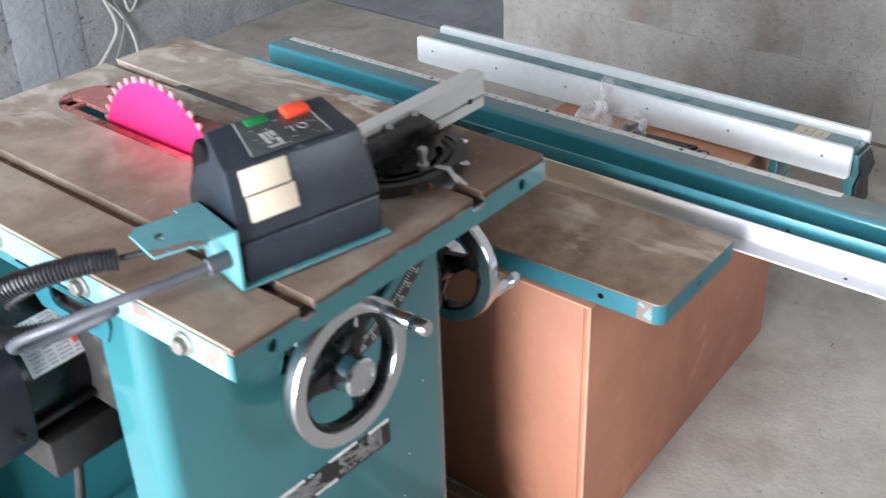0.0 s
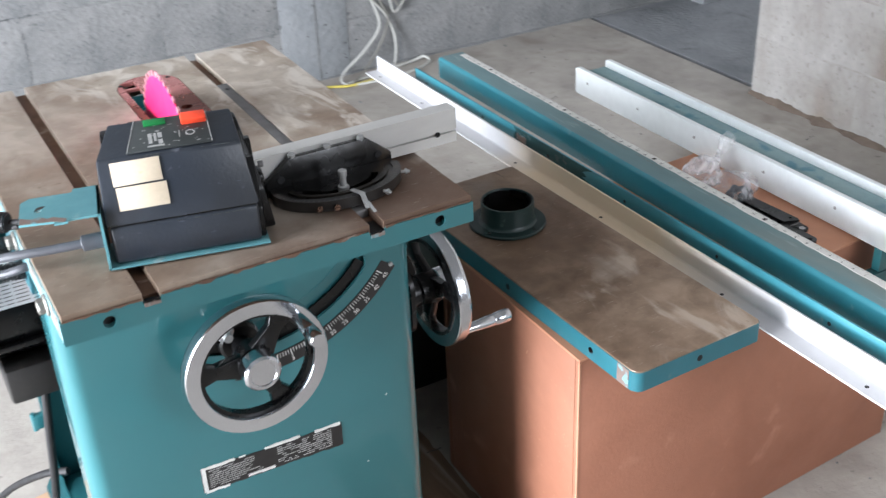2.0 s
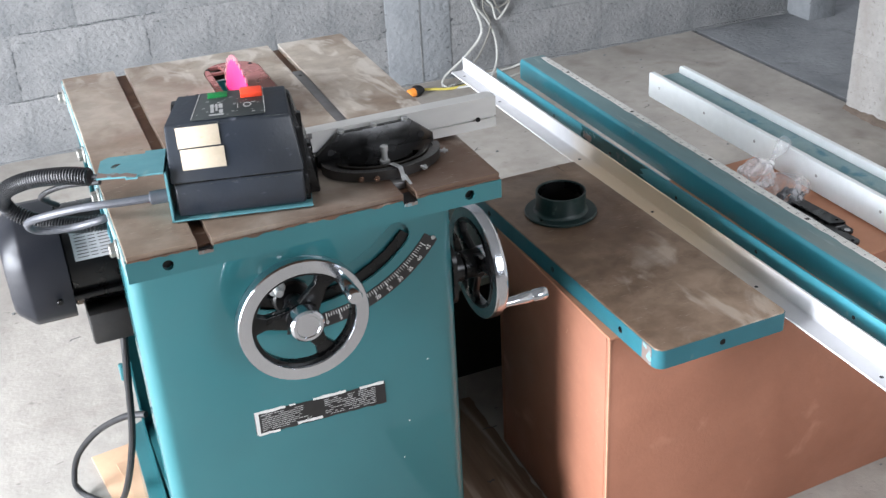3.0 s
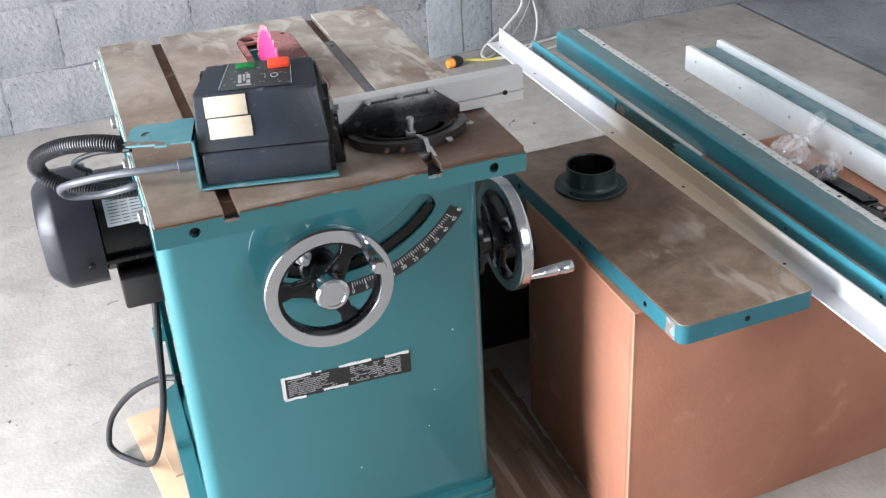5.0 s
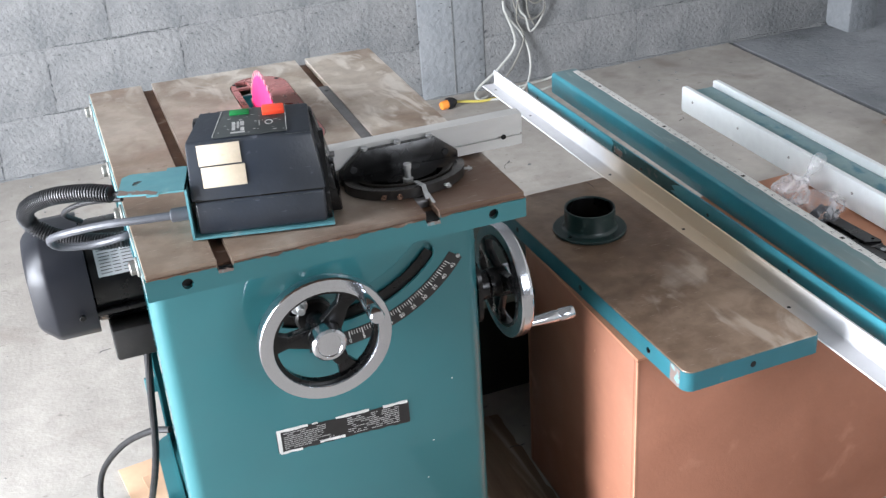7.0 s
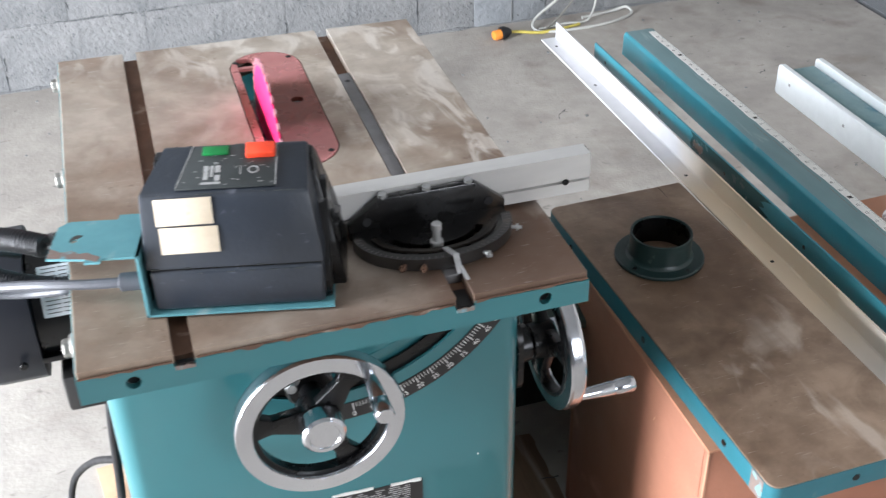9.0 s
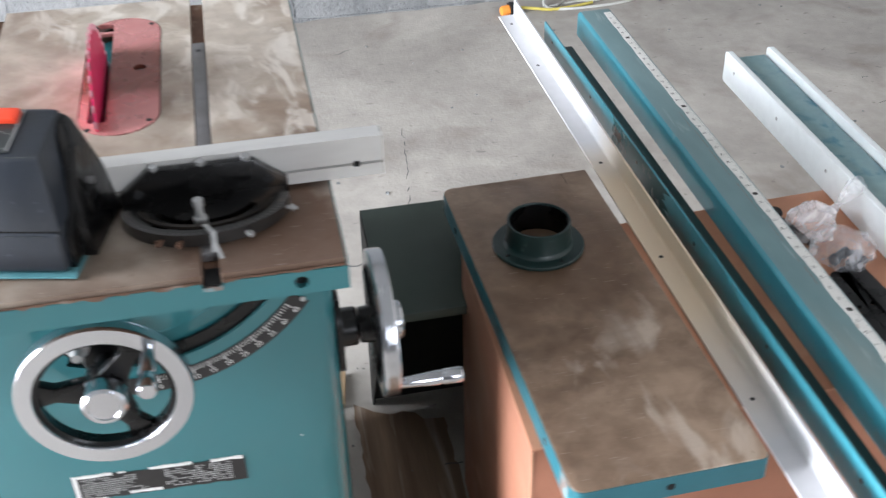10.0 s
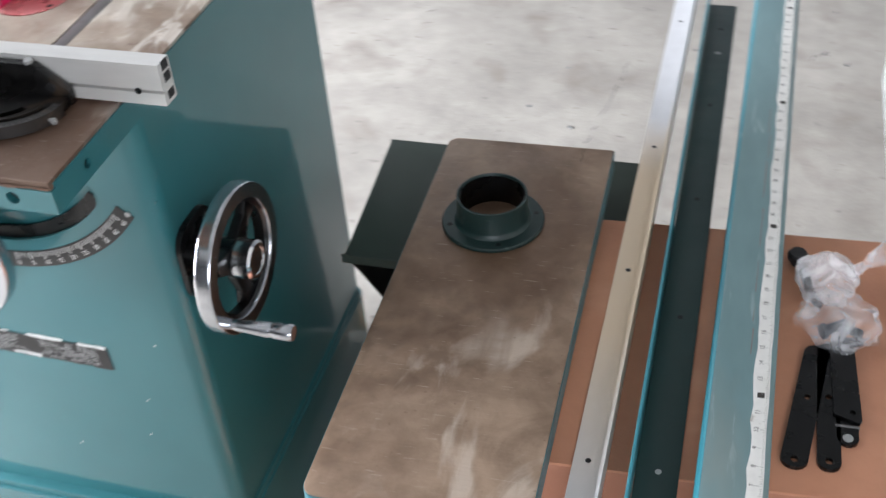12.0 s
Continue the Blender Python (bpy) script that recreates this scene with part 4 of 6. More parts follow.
for x in (0.0395, 0.1335):
    rim_ = box(B(), x, x + 0.001, 0.003, 0.065, 0.0018, 0.0026)
    for v in rim_.verts:
        v.co.x += 0.2 * v.co.y if x < 0.09 else 0.002
    part("panel_edge", xf(rim_, pm), GREY_PRINT, panel, "thin pale rim of the panel")
g = B()
box(g, 0.063, 0.089, 0.050, 0.0625, 0.001, 0.0045, 0.0012)
part("start_button", xf(g, pm), GREEN_BTN, sw, "flat green start button")
g = B()
box(g, 0.106, 0.135, 0.043, 0.061, 0.001, 0.009, 0.002)
part("stop_button", xf(g, pm), RED_BTN, sw, "raised orange-red stop button")
g = B()
for x, w, y0, y1 in ((0.066, 0.0045, 0.014, 0.034), (0.0725, 0.0030, 0.018, 0.034), (0.077, 0.0050, 0.012, 0.020), (0.077, 0.0050, 0.024, 0.034), (0.064, 0.019, 0.007, 0.010)):
    box(g, x, x + w, y0, y1, 0.0018, 0.0026)
part("panel_mark", xf(g, pm), GREY_PRINT, panel, "worn white emblem bars")
g = B()
box(g, 0.101, 0.1022, 0.020, 0.032, 0.0018, 0.0026)
plate(g, ring(0.114, 0.026, 0.0055, 16), [ring(0.114, 0.026, 0.0042, 16)], "z", 0.0018, 0.0026)
part("panel_symbols", xf(g, pm), GREY_PRINT, panel, "pale on and off symbols")
g = B()
for i in range(26):
    x, y = rnd.uniform(0.044, 0.130), rnd.uniform(0.004, 0.050)
    box(g, x, x + rnd.uniform(0.001, 0.005), y, y + rnd.uniform(0.0003, 0.0009), 0.0018, 0.0025)
tagged(part("panel_scratches", xf(g, pm), GREY_PRINT, panel), kind="stuff")
fa = math.degrees(math.atan2(LIP - 0.003 - SEAM, 0.016))
fm = pose(0, 0.001, SEAM, fa, 0, 0)
for k, (x, y, w, h, r) in enumerate(((0.0195, 0.0462, 0.0550, 0.0272, 0.8), (0.0215, 0.0172, 0.0565, 0.0272, 0.4))):
    st = B()
    box(st, 0, w, 0, h, 0.0004, 0.0014, 0.0003)
    part("paper_sticker", xf(st, fm @ pose(x, y, 0, 0, 0, r)), PAPER, sw, "blank cream paper sticker")
part("side_flange", prism(B(), [(0.010, 0.003), (0.058, 0.003), (0.066, SEAM), (0.082, LIP - 0.022), (0.066, LIP - 0.020), (0.034, SEAM + 0.008), (0.014, SEAM - 0.012)], "x", W - 0.012, W + 0.0065, 0.002), BLACK, sw, "glossy black rounded flange along one side")
# pale scuffs on the worn edges of the cover
es = B()
re_ = random.Random(12)
for x0, x1, y, z in ((0.008, W - 0.014, 0.0186, LIP - 0.0012), (0.010, W - 0.006, -0.0004, SEAM - 0.004), (0.012, W - 0.02, 0.0905, CREST - 0.0008), (0.008, W - 0.006, 0.0012, SEAM + 0.002)):
    x = x0
    while x < x1:
        l = re_.uniform(0.002, 0.012)
        if re_.random() < 0.5:
            box(es, x, min(x + l, x1), y - 0.0005, y + 0.0005, z - 0.0004, z + 0.0003)
        x += l + re_.uniform(0.0, 0.012)
tagged(part("edge_scuffs", es, LABEL_DARK, sw, "pale scuffs along the edges"), kind="stuff")
# bracket: base strip, upright and a tab with a notch
br = B()
box(br, -0.003, W + 0.008, -0.004, 0.06, 0.0, 0.0025)
box(br, -0.003, 0.0, -0.004, 0.075, 0.0, 0.074)
tab = [(0.0, -0.004), (0.0, 0.075), (-0.030, 0.075), (-0.030, 0.066), (-0.078, 0.066), (-0.088, 0.056), (-0.088, -0.0), (-0.050, -0.004), (-0.050, -0.010), (-0.035, -0.010), (-0.035, -0.004)]
plate(br, tab, [ring(-0.068, 0.030, 0.004, 12)], "z", 0.0715, 0.074)
bracket = part("bracket", br, BRACKET, sw, "teal sheet-metal bracket with a notched tab")
part("bare_corner", prism(B(), [(-0.0875, 0.001), (-0.052, -0.0035), (-0.038, -0.009), (-0.036, -0.001), (-0.044, 0.003), (-0.050, 0.008), (-0.058, 0.006), (-0.066, 0.013), (-0.075, 0.010), (-0.0875, 0.017)], "z", 0.074, 0.0743), BARE, bracket, "rusty bare corner of the tab")
part("bracket_chip", prism(B(), [(-0.072, 0.030), (-0.064, 0.033), (-0.060, 0.039), (-0.066, 0.040), (-0.07, 0.037)], "z", 0.074, 0.0743), INK, bracket)
im = sw.matrix_world.inverted()


def local_hose(name, pts, r, material, label, ribs=0, seg=10, n=8):
    return part(name, hose(B(), [im @ Vector(p) for p in pts], r, seg, n, ribs), material, sw, label)


local_hose("conduit", [(0.517, 0.858, 0.973), (0.485, 0.882, 0.972), (0.44, 0.92, 0.960), (0.405, 0.97, 0.930), (0.40, 1.0, 0.895), (0.43, 0.99, 0.87), (0.475, 0.965, 0.862), (0.51, 0.95, 0.862), (0.56, 0.96, 0.855)], 0.0125, CONDUIT, "dusty black corrugated conduit", 92, 12, 8)
local_hose("cable", [(0.598, 0.802, 0.949), (0.55, 0.818, 0.945), (0.50, 0.845, 0.937), (0.45, 0.885, 0.918), (0.425, 0.925, 0.895), (0.435, 0.945, 0.872), (0.48, 0.93, 0.872), (0.53, 0.90, 0.89), (0.535, 0.96, 0.872)], 0.0055, GREY_PVC, "worn grey sheathed cable")
local_hose("thin_cable", [(0.53, 0.90, 0.945), (0.48, 0.935, 0.935), (0.45, 0.97, 0.91), (0.47, 1.0, 0.88)], 0.004, RUBBER, "thin black wire")
local_hose("lead_wire", [(0.519, 0.857, 0.973), (0.533, 0.846, 0.975), (0.548, 0.834, 0.978), (0.56, 0.826, 0.984)], 0.0035, RUBBER, "short black wire into the bracket")
gl = B()
a, b = im @ Vector((0.611, 0.799, 0.9500)), im @ Vector((0.584, 0.8065, 0.9480))
rod(gl, a, b, 0.0095, 12)
part("cable_gland", gl, GREY_PVC, sw, "grey cable gland")

GAUGE_RIM = mat("rubbed_dusty_black", rgb(40, 37, 35), rgb(26, 24, 23), 14, 0.26, rough2=0.42, c3=rgb(92, 78, 66), spots=0.6, spot_scale=30, spot_soft=0.18, spec=0.8)
GAUGE_BLACK = mat("dusty_gloss_black", rgb(14, 13, 13), rgb(8, 8, 8), 10, 0.18, rough2=0.38, c3=rgb(74, 60, 48), spots=0.63, spot_scale=24, spot_soft=0.18, bump=0.0003)

# ---- miter gauge with an aluminium fence bar ----
mg = thing("miter_gauge", "black cast miter gauge with a long aluminium fence bar", "miter gauge", (0.9165, 0.835, TZ + 0.001), 0.0)
hd = B()
half = [(0.087 * math.cos(radians(180 + 180 * i / 24)), -0.004 + 0.062 * math.sin(radians(180 + 180 * i / 24))) for i in range(25)]
plate(hd, half + [(0.087, 0.012), (-0.087, 0.012)], [[(0.058 * math.cos(radians(a)), -0.002 + 0.044 * math.sin(radians(a))) for a in range(200, 341, 10)] + [(0.049 * math.cos(radians(a)), -0.002 + 0.035 * math.sin(radians(a))) for a in range(340, 199, -10)]], "z", 0.003, 0.0135)
head = part("gauge_head", hd, GAUGE_BLACK, mg, "black half-round protractor head")
lathe_rim = B()
rim = [(0.0895 * math.cos(radians(180 + 180 * i / 24)), -0.004 + 0.0645 * math.sin(radians(180 + 180 * i / 24))) for i in range(25)]
rim_in = [(0.079 * math.cos(radians(360 - 180 * i / 24)), -0.004 + 0.054 * math.sin(radians(360 - 180 * i / 24))) for i in range(25)]
prism(lathe_rim, rim + rim_in, "z", 0.0015, 0.0155)
part("scale_rim", lathe_rim, GAUGE_RIM, head, "dusty raised rim")
groove = [(0.072 * math.cos(radians(188 + 164 * i / 24)), -0.004 + 0.050 * math.sin(radians(188 + 164 * i / 24))) for i in range(25)] + [(0.0665 * math.cos(radians(352 - 164 * i / 24)), -0.004 + 0.045 * math.sin(radians(352 - 164 * i / 24))) for i in range(25)]
part("arc_ridge", prism(B(), groove, "z", 0.0136, 0.0165), ARC_STEEL, head, "worn shiny arc on the head")
gs = B()
for i in range(37):
    a = radians(184 + 172 * i / 36)
    r0, r1 = (0.905, 0.985) if i % 6 == 0 else (0.93, 0.985)
    c, s_ = math.cos(a), math.sin(a)
    t = Vector((-s_, c)) * 0.0005
    p = [Vector((0.0895 * k * c, -0.004 + 0.0645 * k * s_)) for k in (r0, r1)]
    gs.faces.new([gs.verts.new((v.x, v.y, 0.0157)) for v in (p[0] - t, p[1] - t, p[1] + t, p[0] + t)])
tagged(part("gauge_scale", gs, GUIDE, head, "fine worn white degree marks"), kind="stuff")
up = B()
prism(up, [(-0.09, 0.003), (0.09, 0.003), (0.09, 0.022), (0.055, 0.05), (-0.055, 0.05), (-0.09, 0.022)], "y", 0.012, 0.022, 0.0015)
up_ob = part("face_plate", up, GAUGE_BLACK, mg, "upright black face plate with cut corners")
for x, z in ((-0.05, 0.05), (0.0, 0.05), (0.048, 0.05)):
    part("cap_screw", rod(B(), (x, 0.017, z - 0.002), (x, 0.017, z + 0.004), 0.005, 12), BRIGHT_STEEL, up_ob)
for x in (-0.07, 0.07):
    part("plate_hole", rod(B(), (x, 0.0105, 0.024), (x, 0.013, 0.024), 0.0055, 14), RUBBER, up_ob)
kn = B()
lathe(kn, (-0.006, -0.040, 0.0125), (0, 0, 1), [(0, 0), (0, 0.0075), (0.007, 0.0075), (0.008, 0.0045), (0.020, 0.0045), (0.021, 0.0058), (0.028, 0.0058), (0.029, 0.005), (0.029, 0)], 12)
part("clamp_stud", kn, BRIGHT_STEEL, mg, "bright steel clamp stud")
lv = B()
for p0, p1, w in (((-0.002, -0.057, 0.020), (0.006, -0.070, 0.0175), 0.006), ((0.006, -0.069, 0.018), (0.006, -0.084, 0.003), 0.006), ((0.0075, -0.080, 0.010), (0.0135, -0.094, -0.004), 0.004)):
    a, b = Vector(p0), Vector(p1)
    u = (b - a).normalized()
    t = Vector((1, 0, 0)) * (w / 2)
    n = u.cross(Vector((1, 0, 0))).normalized() * 0.0012
    vs = [lv.verts.new(q) for q in (a - t - n, a + t - n, a + t + n, a - t + n, b - t - n, b + t - n, b + t + n, b - t + n)]
    for q in ((0, 1, 2, 3), (7, 6, 5, 4), (0, 4, 5, 1), (1, 5, 6, 2), (2, 6, 7, 3), (3, 7, 4, 0)):
        lv.faces.new([vs[k] for k in q])
bmesh.ops.recalc_face_normals(lv, faces=lv.faces[:])
part("stop_lever", lv, BRIGHT_STEEL, mg, "bent zinc stop lever")
for ang, steel in ((238, SLOT_RUST), (252, SLOT_RUST), (297, BRIGHT_STEEL), (342, BRIGHT_STEEL)):
    a = radians(ang)
    px, py = 0.0895 * math.cos(a), -0.004 + 0.0645 * math.sin(a)
    s_ = B()
    rod(s_, (px * 0.94, py * 0.94, 0.008), (px * 1.12, py * 1.12 - 0.002, 0.008), 0.0022, 10)
    lathe(s_, (px * 1.05, py * 1.05 - 0.001, 0.008), (px, py, 0), [(0, 0), (0, 0.004), (0.003, 0.004), (0.003, 0)], 6)
    part("stop_screw", s_, steel, mg, "rusty stop screw" if steel is SLOT_RUST else "zinc stop screw")
bar = B()
box(bar, SR0 + 0.001, SR1 - 0.001, 0.755, 1.25, SLOT_Z + 0.0005, TZ - 0.0006, 0.0008)
level(bar)
bar.transform(mg.matrix_world.inverted())
gb = part("guide_bar", bar, GUIDE, mg, "steel guide bar in the slot")
part("bar_hole", xf(level(rod(B(), ((SR0 + SR1) / 2, 1.225, TZ - 0.002), ((SR0 + SR1) / 2, 1.225, TZ - 0.0004), 0.004, 12)), mg.matrix_world.inverted()), BLACK, gb)
fb = B()
prism(fb, [(0.0235, 0.006), (0.0475, 0.006), (0.0475, 0.055), (0.0235, 0.055), (0.0235, 0.0245), (0.029, 0.0245), (0.029, 0.0205), (0.0235, 0.0205)], "x", -0.13, 0.198, 0.0)
fbar = part("fence_bar", fb, ALU, mg, "pale aluminium extrusion with a groove")
ex = B()
for z0, z1 in ((0.030, 0.041), (0.044, 0.055), (0.010, 0.020)):
    box(ex, 0.1975, 0.1983, 0.031, 0.0445, z0, z1)
part("extrusion_hollow", ex, RUBBER, fbar)
part("tee_nut", rod(B(), (0.168, 0.0245, 0.0225), (0.168, 0.022, 0.0225), 0.004, 10), BLACK, fbar)

# ---- crate ----
crate = thing("crate", "brown hardboard crate with scuffed pale edges", "crate", (1.272, 0.770, 0))
SKEW = Matrix(((1, 0.012, 0, 0), (0.048, 1, 0, 0), (0, 0, 1, 0), (0, 0, 0, 1)))
CW, CD, CH = 0.836, 0.452, 0.536
part("front_panel", xf(box(B(), 0.0, CW, 0, 0.012, 0.0, CH - 0.003, 0.0015), SKEW), CRATE, crate)
part("side_panel", xf(box(B(), 0.0, 0.012, 0.0125, CD - 0.0125, 0.0, CH - 0.003, 0.0015), SKEW), CRATE, crate, "scuffed side panel")
part("side_panel", xf(box(B(), CW - 0.012, CW, 0.0125, CD - 0.0125, 0.0, CH - 0.003, 0.0015), SKEW), CRATE, crate)
part("back_panel", xf(box(B(), 0.0, CW, CD - 0.012, CD, 0.0, CH - 0.003, 0.0015), SKEW), CRATE, crate)
part("lid", xf(box(B(), -0.001, CW + 0.001, -0.001, CD + 0.001, CH - 0.0028, CH + 0.002, 0.001), SKEW), LID, crate, "tan lid, lightened for the light on it")
cs = B()
box(cs, -0.001, 0.003, -0.001, 0.003, 0.003, CH - 0.004, 0.001)
part("corner_strip", cs, EDGE, crate, "pale worn corner edge")
sc = B()
for i in range(60):
    y, z = 0.015 + 0.15 * rnd.random() ** 1.6, rnd.uniform(0.05, CH - 0.03)
    l = rnd.uniform(0.001, 0.005) * (2 if rnd.random() < 0.1 else 1)
    a = rnd.uniform(-1.2, 1.2)
    c, s_ = math.cos(a) * l, math.sin(a) * l
    v = [sc.verts.new((-0.0006, y + p, z + q)) for p, q in ((0, 0), (c, s_), (c - s_ * 0.25, s_ + c * 0.25), (-s_ * 0.2, c * 0.2))]
    sc.faces.new(v)
tagged(part("scuffs", sc, EDGE, crate, "pale scuff marks"), kind="stuff")

# ---- extension wing ----
wing = thing("extension_wing", "cast-iron table wing with teal edges resting on the crate", "table wing", (1.2885, 0.6515, 0.5395), 1.35)
WW, WL, WH = 0.2535, 0.699, 0.0365


def wing_outline(inset):
    """Rounded at three corners, square at the fourth."""
    x0, x1, y0, y1 = inset, WW - inset, inset, WL - inset
    pts = [(x1, y1)]
    for cx, cy, a, r in ((x0, y1, 90, 0.016 - inset), (x0, y0, 180, 0.017 - inset), (x1, y0, 270, 0.009)):
        ox, oy = cx + (r if cx == x0 else -r), cy + (r if cy == y0 else -r)
        pts += [(ox + r * math.cos(radians(a + 18 * i)), oy + r * math.sin(radians(a + 18 * i))) for i in range(6)]
    return pts


part("wing_top", prism(B(), wing_outline(0.001), "z", 0.02, WH, 0.0008), IRON_WING, wing, "brown-stained flat top")
wo = wing_outline(0.0)
wi = wing_outline(0.008)
ws = B()
plate(ws, wo, [wi], "z", 0.0, WH - 0.0022)
ws_ob = part("wing_skirt", ws, TEAL_BRIGHT, wing, "teal painted edge with bolt holes")
for x, y, d in ((0.0, 0.11, (-1, 0, 0)), (0.0, 0.34, (-1, 0, 0)), (0.0, 0.6, (-1, 0, 0)), (0.125, 0.0, (0, -1, 0))):
    part("bolt_hole", rod(B(), (x - d[0] * 0.002, y - d[1] * 0.002, 0.017), (x + d[0] * 0.0004, y + d[1] * 0.0004, 0.017), 0.006, 14), BLACK, ws_ob)
part("hairline", prism(B(), [(0.2075, 0.695), (0.2085, 0.695), (0.2095, 0.676), (0.2075, 0.655), (0.2085, 0.676)], "z", WH, WH + 0.0003), INK, wing, "thin dark scratch near the back edge")
part("bare_patch", box(B(), -0.0004, 0.004, 0.018, 0.045, 0.0, WH - 0.003), BARE, ws_ob, "chipped bare patch")

# ---- dust port ----
port = thing("dust_port", "dark green round dust port with flange on the wing", "dust port", (1.386, 1.156, 0.5762))
lp = B()
lathe(lp, (0, 0, 0), (0, 0, 1), [(0, 0.045), (0, 0.070), (0.001, 0.0715), (0.0045, 0.0715), (0.006, 0.0700), (0.0065, 0.054), (0.010, 0.0505), (0.014, 0.0495), (0.047, 0.0492), (0.0475, 0.0485), (0.0475, 0.0465), (0.046, 0.0458), (0.001, 0.0458)], 40, True)
PORT_GREEN = mat("worn_bottle_green_enamel", rgb(25, 47, 45), rgb(18, 37, 36), 8, 0.3, rough2=0.5, bump=0.0003, c3=rgb(70, 84, 80), spots=0.66, spot_scale=40)
part("collar", lp, PORT_GREEN, port)
# Black liner carries the shade inside the collar.
part("inner_wall", lathe(B(), (0, 0, 0.0005), (0, 0, 1), [(0, 0.0445), (0, 0.0457), (0.044, 0.0457), (0.044, 0.0445)], 40, True), BLACK, port, "inner wall of the port, blackened for its shade")
for a in (20, 110, 205, 290):
    part("flange_hole", rod(B(), (0.061 * math.cos(radians(a)), 0.061 * math.sin(radians(a)), 0.005), (0.061 * math.cos(radians(a)), 0.061 * math.sin(radians(a)), 0.0068), 0.0036, 10), BLACK, port)

# ---- rails lying side by side on the crate ----
YB = 0.15
RZ = 0.5385
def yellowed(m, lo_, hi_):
    """Paints bounced light along the bar between two places, with ragged ends."""
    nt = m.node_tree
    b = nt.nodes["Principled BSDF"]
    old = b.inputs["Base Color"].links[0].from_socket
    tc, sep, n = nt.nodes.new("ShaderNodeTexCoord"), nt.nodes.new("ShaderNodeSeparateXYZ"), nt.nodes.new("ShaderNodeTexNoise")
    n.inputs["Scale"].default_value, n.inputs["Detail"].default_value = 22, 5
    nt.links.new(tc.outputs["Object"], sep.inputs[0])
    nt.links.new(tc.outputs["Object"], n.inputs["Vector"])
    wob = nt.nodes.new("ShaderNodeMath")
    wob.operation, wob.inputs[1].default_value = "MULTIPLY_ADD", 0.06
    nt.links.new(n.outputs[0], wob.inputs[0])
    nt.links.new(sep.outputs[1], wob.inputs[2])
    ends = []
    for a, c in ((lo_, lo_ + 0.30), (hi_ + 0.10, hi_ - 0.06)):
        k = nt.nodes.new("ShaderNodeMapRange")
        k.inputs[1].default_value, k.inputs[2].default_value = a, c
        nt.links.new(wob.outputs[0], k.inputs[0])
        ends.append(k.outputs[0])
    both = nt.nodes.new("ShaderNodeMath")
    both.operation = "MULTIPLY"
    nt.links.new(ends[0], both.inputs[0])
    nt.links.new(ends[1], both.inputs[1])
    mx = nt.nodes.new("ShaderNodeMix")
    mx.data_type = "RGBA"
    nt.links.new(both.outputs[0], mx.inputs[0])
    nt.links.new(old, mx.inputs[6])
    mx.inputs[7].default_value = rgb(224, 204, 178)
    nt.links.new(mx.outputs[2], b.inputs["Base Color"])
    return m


wa = thing("white_angle_bar", "white coated aluminium angle bar on the crate", "angle bar", (1.5565, YB, RZ), 0.40)
L1 = 2.10 - YB
ab = B()
prism(ab, [(0.013, 0.0), (0.052, 0.0), (0.052, 0.041), (0.0485, 0.041), (0.0485, 0.0055), (0.046, 0.0035), (0.013, 0.0035)], "y", 0, L1)
# warm light bounced off wing and crate is tinted into the coating
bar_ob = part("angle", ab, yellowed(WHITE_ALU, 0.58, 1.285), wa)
for y in (0.27, 0.48, 0.79, 1.126, 1.424, 1.833, 2.05):
    part("hole", rod(B(), (0.030, y - YB, 0.002), (0.030, y - YB, 0.0041), 0.0036, 10), BLACK, bar_ob)
ta = thing("teal_angle_bar", "teal enamelled steel angle bar with holes on the crate", "angle bar", (1.6392, YB, RZ), 0.69)
L2 = 1.940 - YB
part("upright_leg", box(B(), 0.0, 0.004, 0, L2, 0.0, 0.052, 0.0008), RAIL, ta, "upright leg, brightened for the light on it")
part("flat_leg", box(B(), 0.0042, 0.052, 0, L2 - 0.035, 0.0, 0.004, 0.0008), TEAL_SHADED, ta, "flat leg, darkened green for its shade")
rw = random.Random(3)
worn_edge = [(1.452 - YB + 0.036 * i / 8, 0.040 + rw.uniform(-0.004, 0.003)) for i in range(9)] + [(1.488 - YB - 0.036 * i / 8, 0.022 + rw.uniform(-0.004, 0.006)) for i in range(9)]
# Darker teal for one stretch of the upright leg, ragged at both ends.
TEAL_DARK = mat("dark_teal_enamel", rgb(58, 96, 98), rgb(46, 78, 80), 12, 0.2, rough2=0.3, bump=0.0003, c3=rgb(86, 104, 102), spots=0.62, spot_scale=40)
dark_edge = [(1.497 - YB + rw.uniform(-0.006, 0.006), 0.001 + 0.050 * i / 8) for i in range(9)] + [(1.22 - YB + rw.uniform(-0.04, 0.04), 0.051 - 0.050 * i / 8) for i in range(9)]
part("grimy_stretch", prism(B(), dark_edge, "x", -0.0003, 0.0004), TEAL_DARK, ta, "darker stretch of the upright leg")
part("worn_patch", prism(B(), worn_edge, "x", -0.0007, 0.0006), BARE, ta, "rubbed bare patch on the upright leg")
for y in (0.28, 0.535, 0.79, 1.046, 1.301, 1.5575, 1.7274, 1.8124):
    part("hole", rod(B(), (0.029, y - YB, 0.003), (0.029, y - YB, 0.0043), 0.0055 if y == 1.7274 else 0.004, 10), GREY_PRINT if y in (0.79, 1.7274) else BLACK, ta)
    if y != 1.7274:
        part("hole", rod(B(), (0.0005, y + 0.07 - YB, 0.028), (-0.0004, y + 0.07 - YB, 0.028), 0.004, 10), BLACK, ta)
tt = thing("fence_rail", "dusty teal steel fence rail with a worn ruler strip", "fence rail", (1.701, YB, RZ))
L3 = 1.968 - YB
tube = B()
